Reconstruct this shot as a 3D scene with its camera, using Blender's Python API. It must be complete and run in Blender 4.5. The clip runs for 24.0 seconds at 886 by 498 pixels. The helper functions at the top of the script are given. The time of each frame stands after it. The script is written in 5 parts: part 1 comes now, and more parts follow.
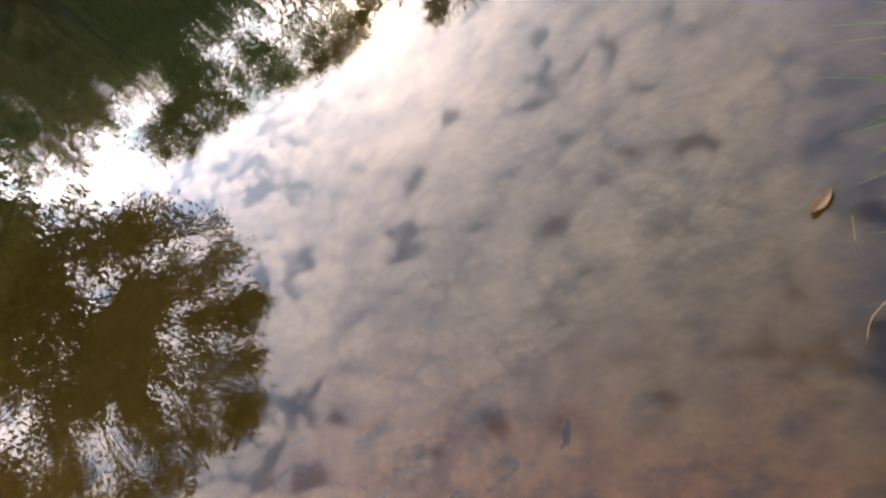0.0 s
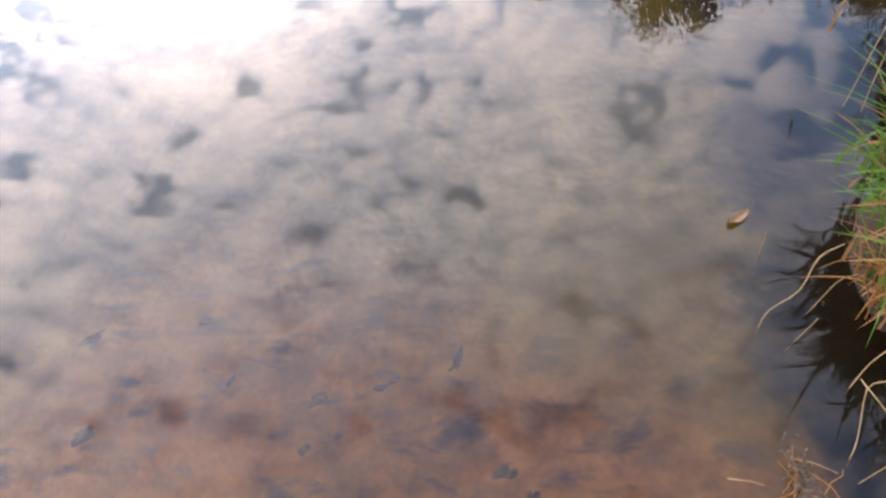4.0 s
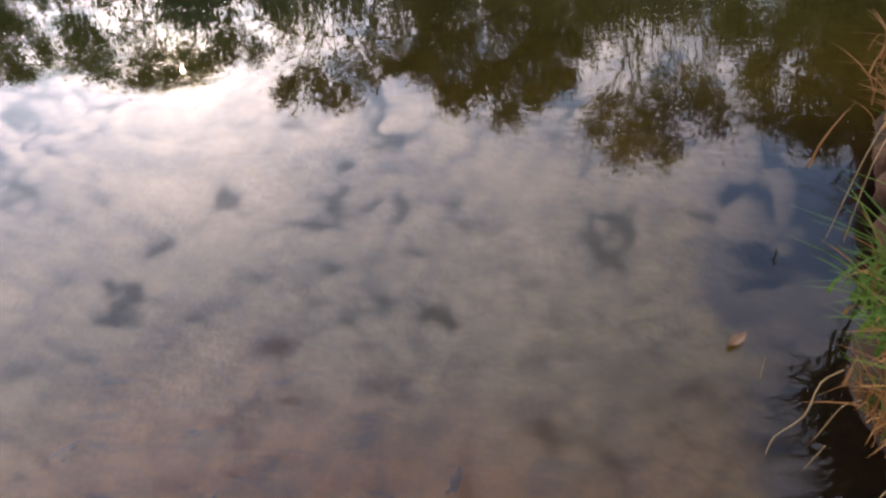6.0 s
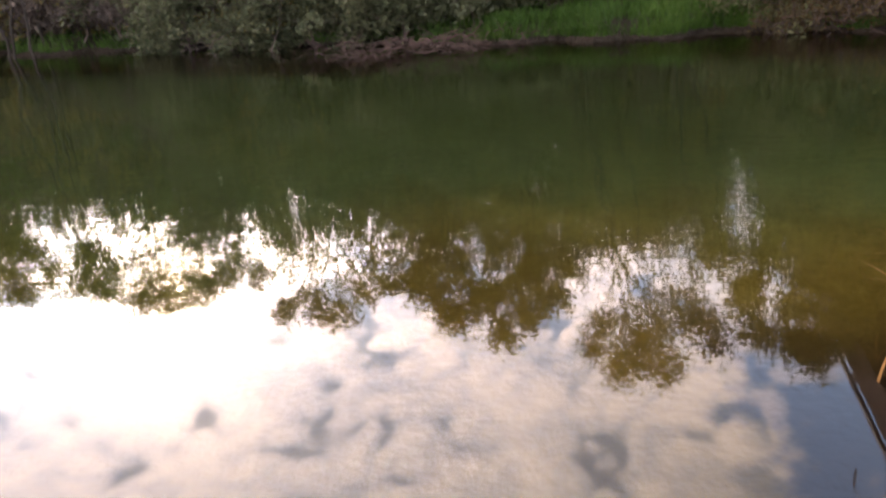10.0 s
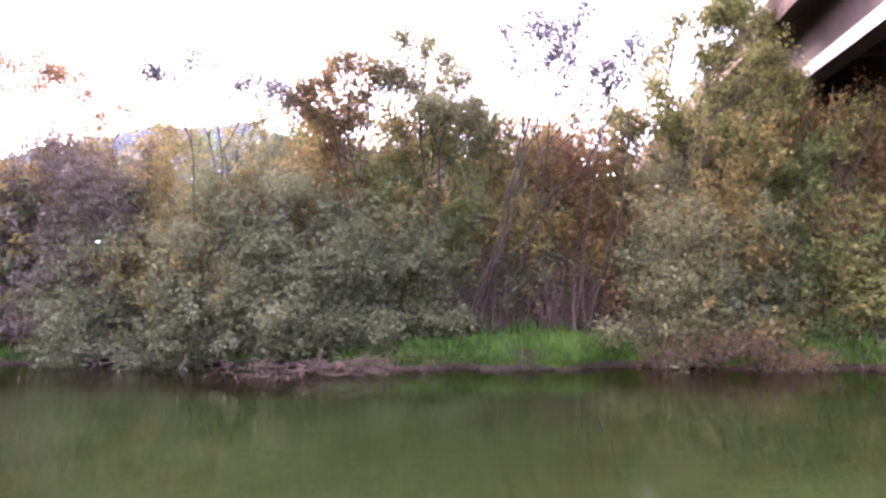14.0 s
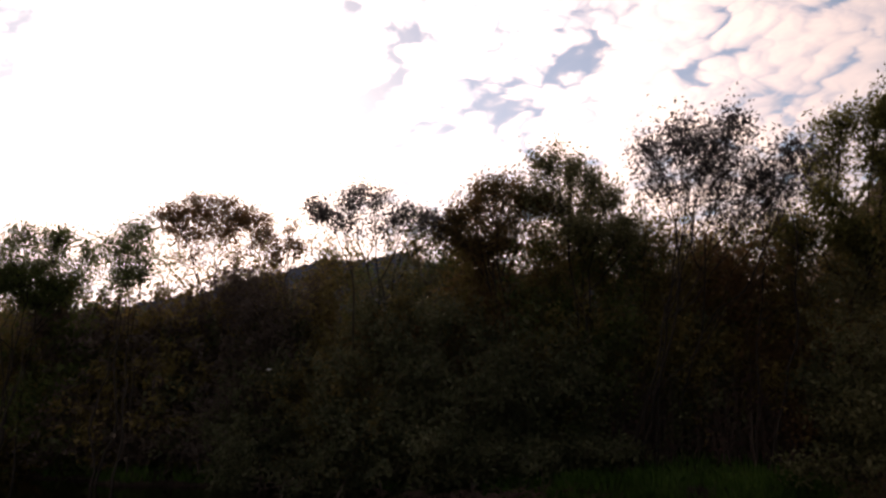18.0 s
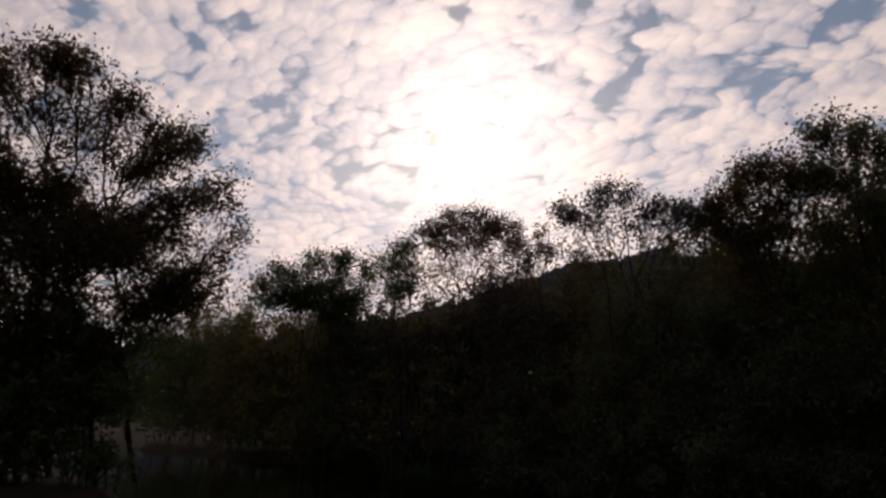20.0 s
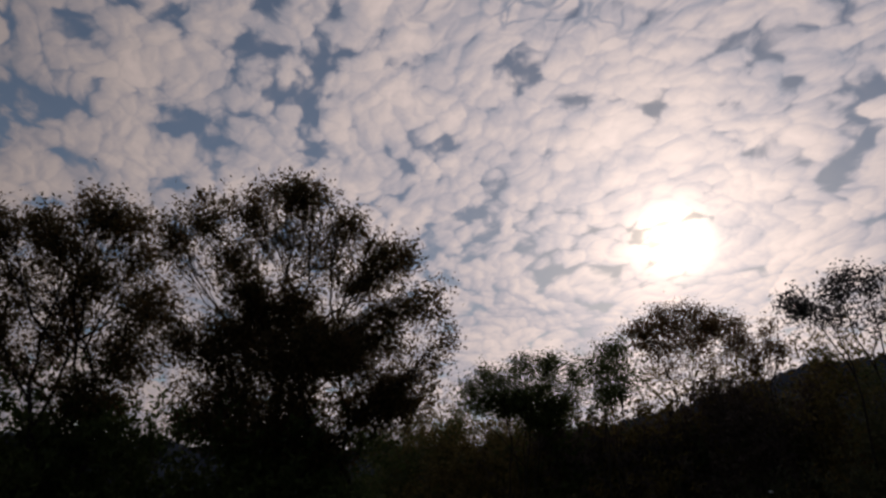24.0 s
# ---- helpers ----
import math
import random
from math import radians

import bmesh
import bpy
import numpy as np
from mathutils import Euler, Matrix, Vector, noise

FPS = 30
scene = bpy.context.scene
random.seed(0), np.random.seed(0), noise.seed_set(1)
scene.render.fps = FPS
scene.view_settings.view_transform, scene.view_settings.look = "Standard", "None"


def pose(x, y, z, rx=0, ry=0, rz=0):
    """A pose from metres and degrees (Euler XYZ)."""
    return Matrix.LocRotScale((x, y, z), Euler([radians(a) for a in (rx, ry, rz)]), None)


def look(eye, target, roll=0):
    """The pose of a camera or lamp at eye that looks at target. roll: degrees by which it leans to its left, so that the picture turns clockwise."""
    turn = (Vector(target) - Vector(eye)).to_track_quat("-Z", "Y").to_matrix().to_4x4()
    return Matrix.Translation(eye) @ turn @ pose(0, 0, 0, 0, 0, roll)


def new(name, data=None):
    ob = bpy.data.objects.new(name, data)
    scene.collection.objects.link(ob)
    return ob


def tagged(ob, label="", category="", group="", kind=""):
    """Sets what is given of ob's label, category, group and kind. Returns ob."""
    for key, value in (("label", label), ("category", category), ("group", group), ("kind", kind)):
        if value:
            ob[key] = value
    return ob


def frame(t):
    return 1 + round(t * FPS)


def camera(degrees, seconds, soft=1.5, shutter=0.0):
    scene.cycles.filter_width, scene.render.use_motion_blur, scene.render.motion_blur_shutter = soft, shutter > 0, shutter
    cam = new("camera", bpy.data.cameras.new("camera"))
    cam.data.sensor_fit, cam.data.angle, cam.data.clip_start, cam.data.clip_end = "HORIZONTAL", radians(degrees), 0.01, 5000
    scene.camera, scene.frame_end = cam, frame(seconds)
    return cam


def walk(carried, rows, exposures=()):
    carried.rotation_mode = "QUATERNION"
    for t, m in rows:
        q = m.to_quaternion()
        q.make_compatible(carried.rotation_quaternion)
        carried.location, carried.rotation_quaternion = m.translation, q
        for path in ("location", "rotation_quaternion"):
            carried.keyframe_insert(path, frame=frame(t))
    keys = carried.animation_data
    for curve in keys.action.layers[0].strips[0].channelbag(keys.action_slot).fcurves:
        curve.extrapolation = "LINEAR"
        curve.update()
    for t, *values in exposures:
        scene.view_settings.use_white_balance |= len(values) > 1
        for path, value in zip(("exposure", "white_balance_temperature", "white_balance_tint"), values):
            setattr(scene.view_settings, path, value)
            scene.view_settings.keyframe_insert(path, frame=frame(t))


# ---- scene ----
# ---- camera and its path: seconds, place, heading (left +), pitch, roll ----
cam = camera(68.6, 24.0, soft=2.6, shutter=0.0)
PATH = [
    (0, 0.950, 0.250, 1.6, 39.66, -41.97, -52.35),
    (0.5, 0.925, 0.235, 1.6, 41.33, -45.57, -48.46),
    (1, 0.900, 0.220, 1.6, 43.54, -45.92, -45.82),
    (1.5, 0.810, 0.195, 1.6, 43.63, -49.22, -42.12),
    (2, 0.720, 0.170, 1.6, 43.71, -51.64, -35.74),
    (2.5, 0.595, 0.135, 1.6, 36.14, -55.80, -27.50),
    (3, 0.470, 0.100, 1.6, 20.76, -57.54, -21.36),
    (3.5, 0.400, 0.040, 1.6, 15.88, -55.75, -15.43),
    (5.5, 0.300, 0.000, 1.6, 5.35, -45.45, -7.08),
    (6, 0.270, 0.000, 1.6, 6.23, -43.08, -5.69),
    (6.5, 0.130, 0.000, 1.6, 4.86, -38.47, -7.14),
    (7, 0.000, 0.000, 1.6, 5.01, -37.17, -7.24),
    (7.5, 0.000, 0.000, 1.6, 4.58, -34.87, -5.05),
    (8, 0.000, 0.000, 1.6, 5.46, -32.36, -3.33),
    (8.5, 0.000, 0.000, 1.6, -0.66, -29.74, -3.01),
    (9, 0.000, 0.000, 1.6, -0.23, -27.95, -4.15),
    (9.5, 0.000, 0.000, 1.6, 1.23, -25.94, -4.36),
    (11.5, 0.000, 0.000, 1.6, 5.81, -15.46, -3.14),
    (12, 0.000, 0.000, 1.6, 2.45, -10.48, -2.50),
    (12.5, 0.000, 0.000, 1.6, 0.00, -7.40, -2.11),
    (13, 0.000, 0.000, 1.6, -1.50, -3.82, -2.08),
    (13.5, 0.000, 0.000, 1.6, -3.98, 0.45, -1.50),
    (14, 0.000, 0.000, 1.6, -6.03, 3.49, -0.99),
    (14.5, 0.000, 0.000, 1.6, -8.45, 6.85, -1.13),
    (15, 0.000, 0.000, 1.6, -11.68, 9.58, 0.07),
    (15.5, 0.000, 0.000, 1.6, -14.89, 13.30, 1.41),
    (16, 0.000, 0.000, 1.6, -16.60, 15.40, 1.28),
    (16.5, 0.000, 0.000, 1.6, -14.59, 15.67, 0.43),
    (17, 0.000, 0.000, 1.6, -7.29, 15.87, -0.32),
    (17.5, 0.000, 0.000, 1.6, -0.22, 15.03, -0.74),
    (18, 0.000, 0.000, 1.6, 7.08, 14.58, -0.67),
    (18.5, 0.000, 0.000, 1.6, 13.54, 14.74, -0.69),
    (19, 0.000, 0.000, 1.6, 20.24, 13.60, -0.00),
    (19.5, 0.000, 0.000, 1.6, 25.75, 13.64, 0.12),
    (21.5, 0.000, 0.000, 1.6, 34.49, 21.87, 3.08),
    (22, 0.000, 0.000, 1.6, 34.55, 24.17, 3.65),
    (22.5, 0.000, 0.000, 1.6, 36.65, 23.74, 3.45),
    (23, 0.000, 0.000, 1.6, 41.42, 23.05, 3.42),
    (23.5, 0.000, 0.000, 1.6, 45.33, 23.22, 3.39),
    (24, 0.000, 0.000, 1.6, 48.73, 23.27, 3.96),
]
EXPOSURES = [
    (0, 4.05, 6900, 14),
    (1, 4.1, 6900, 14),
    (2, 4.45, 6600, 13),
    (2.8, 4.62, 6600, 13),
    (3.5, 4.65, 6350, 12),
    (5.5, 3.75, 6500, 15),
    (8, 4.0, 6700, 17),
    (9.5, 4.65, 7300, 18),
    (11.5, 5.95, 7000, 22),
    (13, 7.15, 5600, 42),
    (14, 6.35, 6400, 38),
    (15, 5.5, 7100, 30),
    (16, 4.7, 7900, 27),
    (17, 3.3, 8800, 26),
    (18, 1.6, 8300, 22),
    (19.5, 0.5, 7400, 17),
    (21.5, 0.05, 7100, 15),
    (24, -0.1, 7000, 14),
]


def carried_pose(x, y, z, yaw, pitch, roll):
    return pose(x, y, z, 0, 0, yaw) @ pose(0, 0, 0, 90 + pitch) @ pose(0, 0, 0, 0, 0, roll)


walk(cam, [(t, carried_pose(*r)) for t, *r in PATH], EXPOSURES)

# ---- light: a low sun behind a broken sheet of altocumulus ----
SUN_AZ, SUN_EL = 27.5, 23.9          # degrees left of north (+y), above the horizon
sun_dir = Vector((-math.sin(radians(SUN_AZ)) * math.cos(radians(SUN_EL)),
                  math.cos(radians(SUN_AZ)) * math.cos(radians(SUN_EL)), math.sin(radians(SUN_EL))))
sun_data = bpy.data.lights.new("sun", "SUN")
sun_data.energy, sun_data.angle, sun_data.color = 0.12, radians(0.53), (1.0, 0.86, 0.68)
sun = new("sun", sun_data)
sun.matrix_world = look((0, 0, 60), Vector((0, 0, 60)) - sun_dir)


class Nodes:
    """Short hand for a node tree."""

    def __init__(self, tree):
        self.tree = tree
        tree.nodes.clear()

    def add(self, kind, ins=None, **props):
        n = self.tree.nodes.new(kind)
        for k, v in props.items():
            setattr(n, k, v)
        for k, v in (ins or {}).items():
            self.put(n, k, v)
        return n

    def put(self, n, k, v):
        sock = n.inputs[k]
        if isinstance(v, bpy.types.NodeSocket):
            self.tree.links.new(v, sock)
        else:
            sock.default_value = v

    def math(self, op, a, b=0.0, c=0.0, clamp=False):
        n = self.add("ShaderNodeMath", {0: a, 1: b, 2: c}, operation=op, use_clamp=clamp)
        return n.outputs[0]

    def ramp(self, fac, stops, interp="LINEAR"):
        n = self.add("ShaderNodeValToRGB", {0: fac})
        cr = n.color_ramp
        cr.interpolation = interp
        while len(cr.elements) > 1:
            cr.elements.remove(cr.elements[-1])
        cr.elements[0].position, cr.elements[0].color = stops[0][0], (*stops[0][1], 1)
        for p, c in stops[1:]:
            cr.elements.new(p).color = (*c, 1)
        return n.outputs[0]

    def range(self, v, a, b, c=0.0, d=1.0, smooth=True):
        n = self.add("ShaderNodeMapRange", {0: v, 1: a, 2: b, 3: c, 4: d},
                     interpolation_type="SMOOTHSTEP" if smooth else "LINEAR")
        return n.outputs[0]

    def mix(self, fac, a, b, blend="MIX"):
        n = self.add("ShaderNodeMix", data_type="RGBA", blend_type=blend)
        self.put(n, 0, fac), self.put(n, 6, a), self.put(n, 7, b)
        return n.outputs[2]

    def noise(self, vec, scale, detail=4.0, rough=0.55, dist=0.0):
        return self.add("ShaderNodeTexNoise", {"Vector": vec, "Scale": scale, "Detail": detail, "Roughness": rough,
                                               "Distortion": dist}).outputs[0]


def rgb(r, g, b):
    return (r, g, b, 1.0)


GAPS = [  # azimuth, elevation, half width in degrees, depth: holes and thin places in the cloud sheet
    (42.0, 37.8, 1.5, 0.9), (22.4, 40.4, 0.9, 0.8), (21.7, 35.1, 1.2, 0.9), (10.8, 34.4, 1.5, 0.8), (12.0, 30.4, 1.5, 0.7), (1.0, 27.8, 2.8, 0.7),
    (44.7, 25.5, 3.2, 0.6), (39.5, 22.8, 2.2, 0.75), (35.0, 20.4, 1.7, 0.8), (36.7, 24.1, 1.2, 0.6), (63.4, 31.4, 1.5, 0.9), (73.2, 31.6, 2.4, 0.9),
    (67.5, 37.6, 2.8, 0.9), (31.8, 24.3, 0.8, 0.6), (27.9, 21.3, 0.9, 0.5), (85.0, 30.6, 3.2, 0.7), (49.6, 21.3, 1.7, 0.9), (-1.3, 30.0, 1.6, 0.9),
    (11.4, 41.3, 1.8, 0.6), (-13.6, 42.4, 1.8, 0.6), (-34.0, 36.0, 4.0, 1.2), (52.9, 30.8, 1.6, 0.7), (61.7, 39.9, 2.6, 0.7)]


def build_world():
    world = bpy.data.worlds.new("sky")
    scene.world = world
    world.use_nodes = True
    n = Nodes(world.node_tree)
    way = n.add("ShaderNodeTexCoord").outputs["Generated"]
    sep = n.add("ShaderNodeSeparateXYZ", {0: way})
    sky = n.add("ShaderNodeTexSky", sky_type="NISHITA", sun_disc=False, sun_elevation=radians(SUN_EL),
                sun_rotation=radians(-SUN_AZ), air_density=1.0, dust_density=0.3)
    up = n.math("MAXIMUM", sep.outputs[2], 0.0)
    den = n.math("ADD", up, 0.34)
    flat = n.add("ShaderNodeCombineXYZ", {0: n.math("DIVIDE", sep.outputs[0], den), 1: n.math("DIVIDE", sep.outputs[1], den)})
    turned = n.add("ShaderNodeMapping", {"Vector": flat.outputs[0], "Rotation": (0, 0, radians(28)), "Scale": (1.0, 1.25, 1.0)})
    p = turned.outputs[0]
    warp = n.add("ShaderNodeTexNoise", {"Vector": p, "Scale": 6.0, "Detail": 2.0})
    wv = n.add("ShaderNodeVectorMath", {0: warp.outputs[1], 1: (0.5, 0.5, 0.5)}, operation="SUBTRACT")
    wv = n.add("ShaderNodeVectorMath", {0: wv.outputs[0], "Scale": 0.10}, operation="SCALE")
    q = n.add("ShaderNodeVectorMath", {0: p, 1: wv.outputs[0]}, operation="ADD").outputs[0]
    ww = n.add("ShaderNodeTexNoise", {"Vector": q, "Scale": 40.0, "Detail": 1.0, "Roughness": 0.5})
    ws = n.add("ShaderNodeVectorMath", {0: ww.outputs[1], 1: (0.5, 0.5, 0.5)}, operation="SUBTRACT")
    ws = n.add("ShaderNodeVectorMath", {0: ws.outputs[0], "Scale": 0.020}, operation="SCALE")
    qq = n.add("ShaderNodeVectorMath", {0: q, 1: ws.outputs[0]}, operation="ADD").outputs[0]
    mid = n.noise(q, 4.6, 3.0, 0.5)

    def puffs(at, scale, smooth):
        return n.add("ShaderNodeTexVoronoi", {"Vector": at, "Scale": scale, "Randomness": 1.0, "Smoothness": smooth}, feature="SMOOTH_F1").outputs[0]

    def billow(at):
        """Heaped round puffs at two sizes over an uneven sheet."""
        a = n.math("MULTIPLY", n.math("POWER", puffs(at, 11.5, 0.10), 1.8), -0.48)
        a = n.math("MULTIPLY_ADD", n.math("POWER", puffs(at, 25.0, 0.08), 1.7), -0.38, a)
        return n.math("MULTIPLY_ADD", n.noise(at, 9.0, 6.0, 0.62), 0.75, n.math("ADD", a, 0.36))

    heap = billow(qq)
    sun_flat = Vector((sun_dir.x, sun_dir.y, 0)) / (sun_dir.z + 0.34)
    lit_way = n.add("ShaderNodeVectorMath", {0: n.add("ShaderNodeMapping", {"Vector": tuple(sun_flat), "Rotation": (0, 0, radians(28)), "Scale": (1.0, 1.25, 1.0)}).outputs[0], 1: p}, operation="SUBTRACT").outputs[0]
    step = n.add("ShaderNodeVectorMath", {0: n.add("ShaderNodeVectorMath", {0: lit_way}, operation="NORMALIZE").outputs[0], "Scale": 0.009}, operation="SCALE").outputs[0]
    relief = n.math("SUBTRACT", heap, billow(n.add("ShaderNodeVectorMath", {0: qq, 1: step}, operation="ADD").outputs[0]))
    # the sheet thins out towards the south-east and overhead
    side = n.add("ShaderNodeVectorMath", {0: flat.outputs[0], 1: (0.848, -0.53, 0.0)}, operation="DOT_PRODUCT").outputs[1]
    thin = n.range(n.math("MULTIPLY_ADD", mid, 0.16, side), -0.30, 0.26)
    thin = n.math("MAXIMUM", thin, n.range(n.math("MULTIPLY_ADD", mid, 0.10, up), 0.80, 1.01))
    # gaps in the sheet
    frayed = n.add("ShaderNodeTexNoise", {"Vector": way, "Scale": 9.0, "Detail": 4.0, "Roughness": 0.65})
    frayed = n.add("ShaderNodeVectorMath", {0: frayed.outputs[1], 1: (0.5, 0.5, 0.5)}, operation="SUBTRACT")
    frayed = n.add("ShaderNodeVectorMath", {0: frayed.outputs[0], "Scale": 0.16}, operation="SCALE")
    frayed = n.add("ShaderNodeVectorMath", {0: way, 1: frayed.outputs[0]}, operation="ADD").outputs[0]
    gap = 0.0
    for az, el, size, depth in GAPS:
        at = (-math.sin(radians(az)) * math.cos(radians(el)), math.cos(radians(az)) * math.cos(radians(el)), math.sin(radians(el)))
        off = n.add("ShaderNodeVectorMath", {0: frayed, 1: at}, operation="DISTANCE").outputs[1]
        gap = n.math("MAXIMUM", gap, n.range(off, 0.0, radians(size * 2.4), depth, 0.0))
    dens = n.math("MULTIPLY_ADD", mid, 0.45, n.math("MULTIPLY_ADD", gap, -0.36, heap))
    dens = n.math("MULTIPLY_ADD", thin, -0.06, dens)
    cover = n.math("MULTIPLY", n.range(dens, 0.30, 0.53, 0.10, 1.0), n.math("MULTIPLY_ADD", thin, -0.50, 1.0))
    thick = n.math("MULTIPLY_ADD", heap, 0.85, n.math("MULTIPLY_ADD", n.noise(q, 5.0, 3.0, 0.5), 1.2, -0.53))
    thick = n.math("MULTIPLY_ADD", gap, -0.30, thick)
    # higher up the sheet breaks into round flakes with thin dark seams
    seam = n.add("ShaderNodeTexVoronoi", {"Vector": qq, "Scale": 21.0, "Randomness": 1.0}, feature="DISTANCE_TO_EDGE").outputs[0]
    seam = n.math("MULTIPLY", n.range(seam, 0.0, 0.13, 1.0, 0.0), n.range(n.noise(q, 12.0, 3.0), 0.42, 0.64))
    seam = n.math("MULTIPLY", seam, n.range(up, 0.60, 0.75))
    thick = n.math("MULTIPLY_ADD", seam, -0.55, thick)
    cover = n.math("MULTIPLY", cover, n.math("MULTIPLY_ADD", seam, -0.25, 1.0))
    thick = n.math("MULTIPLY_ADD", relief, 1.35, thick, clamp=True)
    toward = n.add("ShaderNodeVectorMath", {0: way, 1: tuple(sun_dir)}, operation="DOT_PRODUCT").outputs[1]
    toward = n.math("MAXIMUM", toward, 0.0)
    wide = n.math("POWER", toward, 2.2)
    halo = n.math("POWER", toward, 55.0)
    core = n.math("POWER", toward, 1100.0)
    shade = n.ramp(thick, [(0.0, (0.37, 0.40, 0.50)), (0.3, (0.54, 0.52, 0.59)), (0.65, (0.76, 0.68, 0.69)), (1.0, (0.92, 0.80, 0.79))])
    gain = n.math("MULTIPLY_ADD", wide, 0.72, 0.20)
    gain = n.math("MULTIPLY_ADD", halo, 0.26, gain)
    cloud = n.add("ShaderNodeVectorMath", {0: shade, "Scale": gain}, operation="SCALE").outputs[0]
    warm = n.math("MULTIPLY_ADD", core, 2.6, n.math("MULTIPLY", halo, 0.30))
    glow = n.add("ShaderNodeVectorMath", {0: (1.0, 0.80, 0.58), "Scale": warm}, operation="SCALE").outputs[0]
    cloud = n.add("ShaderNodeVectorMath", {0: cloud, 1: glow}, operation="ADD").outputs[0]
    blue = n.add("ShaderNodeVectorMath", {0: sky.outputs[0], "Scale": 0.05}, operation="SCALE").outputs[0]
    blue = n.add("ShaderNodeVectorMath", {0: blue, 1: n.add("ShaderNodeVectorMath", {0: glow, "Scale": 0.3}, operation="SCALE").outputs[0]}, operation="ADD").outputs[0]
    low = n.range(sep.outputs[2], 0.0, 0.10)
    cover = n.math("MULTIPLY", cover, low)
    back = n.add("ShaderNodeBackground", {0: n.mix(cover, blue, cloud), 1: 1.0})
    n.add("ShaderNodeOutputWorld", {0: back.outputs[0]})


build_world()

# ---- materials ----
def material(name):
    m = bpy.data.materials.new(name)
    m.use_nodes = True
    return m, Nodes(m.node_tree)


def finish(n, shader):
    n.add("ShaderNodeOutputMaterial", {0: shader})


def surface(name, stops, scale=4.0, fine=40.0, rough=0.85, bump=0.25, bump_scale=30.0, metal=0.0, stretch=(1, 1, 1), dist=0.01, gloss=0.25):
    """A weathered surface: colour stops over two scales of noise, with fine relief."""
    m, n = material(name)
    co = n.add("ShaderNodeTexCoord").outputs["Object"]
    co = n.add("ShaderNodeMapping", {"Vector": co, "Scale": stretch}).outputs[0]
    a = n.noise(co, scale, 5.0, 0.6)
    b = n.noise(co, fine, 3.0, 0.6)
    col = n.ramp(n.math("MULTIPLY_ADD", b, 0.4, n.math("MULTIPLY", a, 0.65)), stops)
    bp = n.add("ShaderNodeBump", {"Strength": bump, "Distance": dist, "Height": n.noise(co, bump_scale, 4.0)})
    s = n.add("ShaderNodeBsdfPrincipled", {"Base Color": col, "Roughness": rough, "Metallic": metal, "Specular IOR Level": gloss, "Normal": bp.outputs[0]})
    finish(n, s.outputs[0])
    return m


def leaf_material(name, stops, through_light=0.35, rough=0.55):
    """Leaves: each one takes its own colour; some light comes through."""
    m, n = material(name)
    rnd = n.add("ShaderNodeNewGeometry").outputs["Random Per Island"]
    co = n.add("ShaderNodeTexCoord").outputs["Object"]
    patch = n.noise(co, 1.3, 4.0, 0.6)
    fac = n.math("MULTIPLY_ADD", rnd, 0.42, n.math("MULTIPLY_ADD", patch, 1.25, -0.33), clamp=True)
    col = n.ramp(fac, stops)
    a = n.add("ShaderNodeBsdfPrincipled", {"Base Color": col, "Roughness": rough, "Specular IOR Level": 0.15})
    b = n.add("ShaderNodeBsdfTranslucent", {"Color": col})
    mix = n.add("ShaderNodeMixShader", {0: through_light, 1: a.outputs[0], 2: b.outputs[0]})
    finish(n, mix.outputs[0])
    return m


M = {}
M["willow_leaf"] = leaf_material("willow_leaf", [(0.0, (0.032, 0.040, 0.020)), (0.45, (0.082, 0.092, 0.046)), (0.8, (0.150, 0.148, 0.076)), (1.0, (0.25, 0.215, 0.12))], 0.4)
M["olive_leaf"] = leaf_material("olive_leaf", [(0.0, (0.072, 0.060, 0.018)), (0.5, (0.192, 0.150, 0.050)), (0.85, (0.29, 0.208, 0.078)), (1.0, (0.35, 0.205, 0.09))], 0.42)
M["green_leaf"] = leaf_material("green_leaf", [(0.0, (0.032, 0.054, 0.015)), (0.5, (0.088, 0.118, 0.034)), (1.0, (0.17, 0.178, 0.06))], 0.42)
M["fresh_leaf"] = leaf_material("fresh_leaf", [(0.0, (0.048, 0.052, 0.016)), (0.5, (0.140, 0.142, 0.044)), (0.85, (0.22, 0.20, 0.066)), (1.0, (0.30, 0.20, 0.085))], 0.42)
M["dusky_leaf"] = leaf_material("dusky_leaf", [(0.0, (0.052, 0.040, 0.036)), (0.5, (0.110, 0.084, 0.070)), (1.0, (0.18, 0.135, 0.095))], 0.35)
M["sage_leaf"] = leaf_material("sage_leaf", [(0.0, (0.056, 0.060, 0.028)), (0.5, (0.135, 0.135, 0.062)), (1.0, (0.23, 0.205, 0.105))], 0.42)
M["rust_leaf"] = leaf_material("rust_leaf", [(0.0, (0.070, 0.046, 0.020)), (0.5, (0.155, 0.092, 0.042)), (1.0, (0.25, 0.145, 0.070))], 0.55)
M["umber_leaf"] = leaf_material("umber_leaf", [(0.0, (0.050, 0.046, 0.018)), (0.5, (0.125, 0.090, 0.038)), (1.0, (0.23, 0.125, 0.065))], 0.55)
M["grey_leaf"] = leaf_material("grey_leaf", [(0.0, (0.045, 0.045, 0.045)), (0.5, (0.085, 0.080, 0.085)), (1.0, (0.13, 0.115, 0.11))], 0.3)
M["brush_leaf"] = leaf_material("brush_leaf", [(0.0, (0.045, 0.022, 0.020)), (0.5, (0.10, 0.052, 0.045)), (1.0, (0.16, 0.095, 0.075))], 0.2)
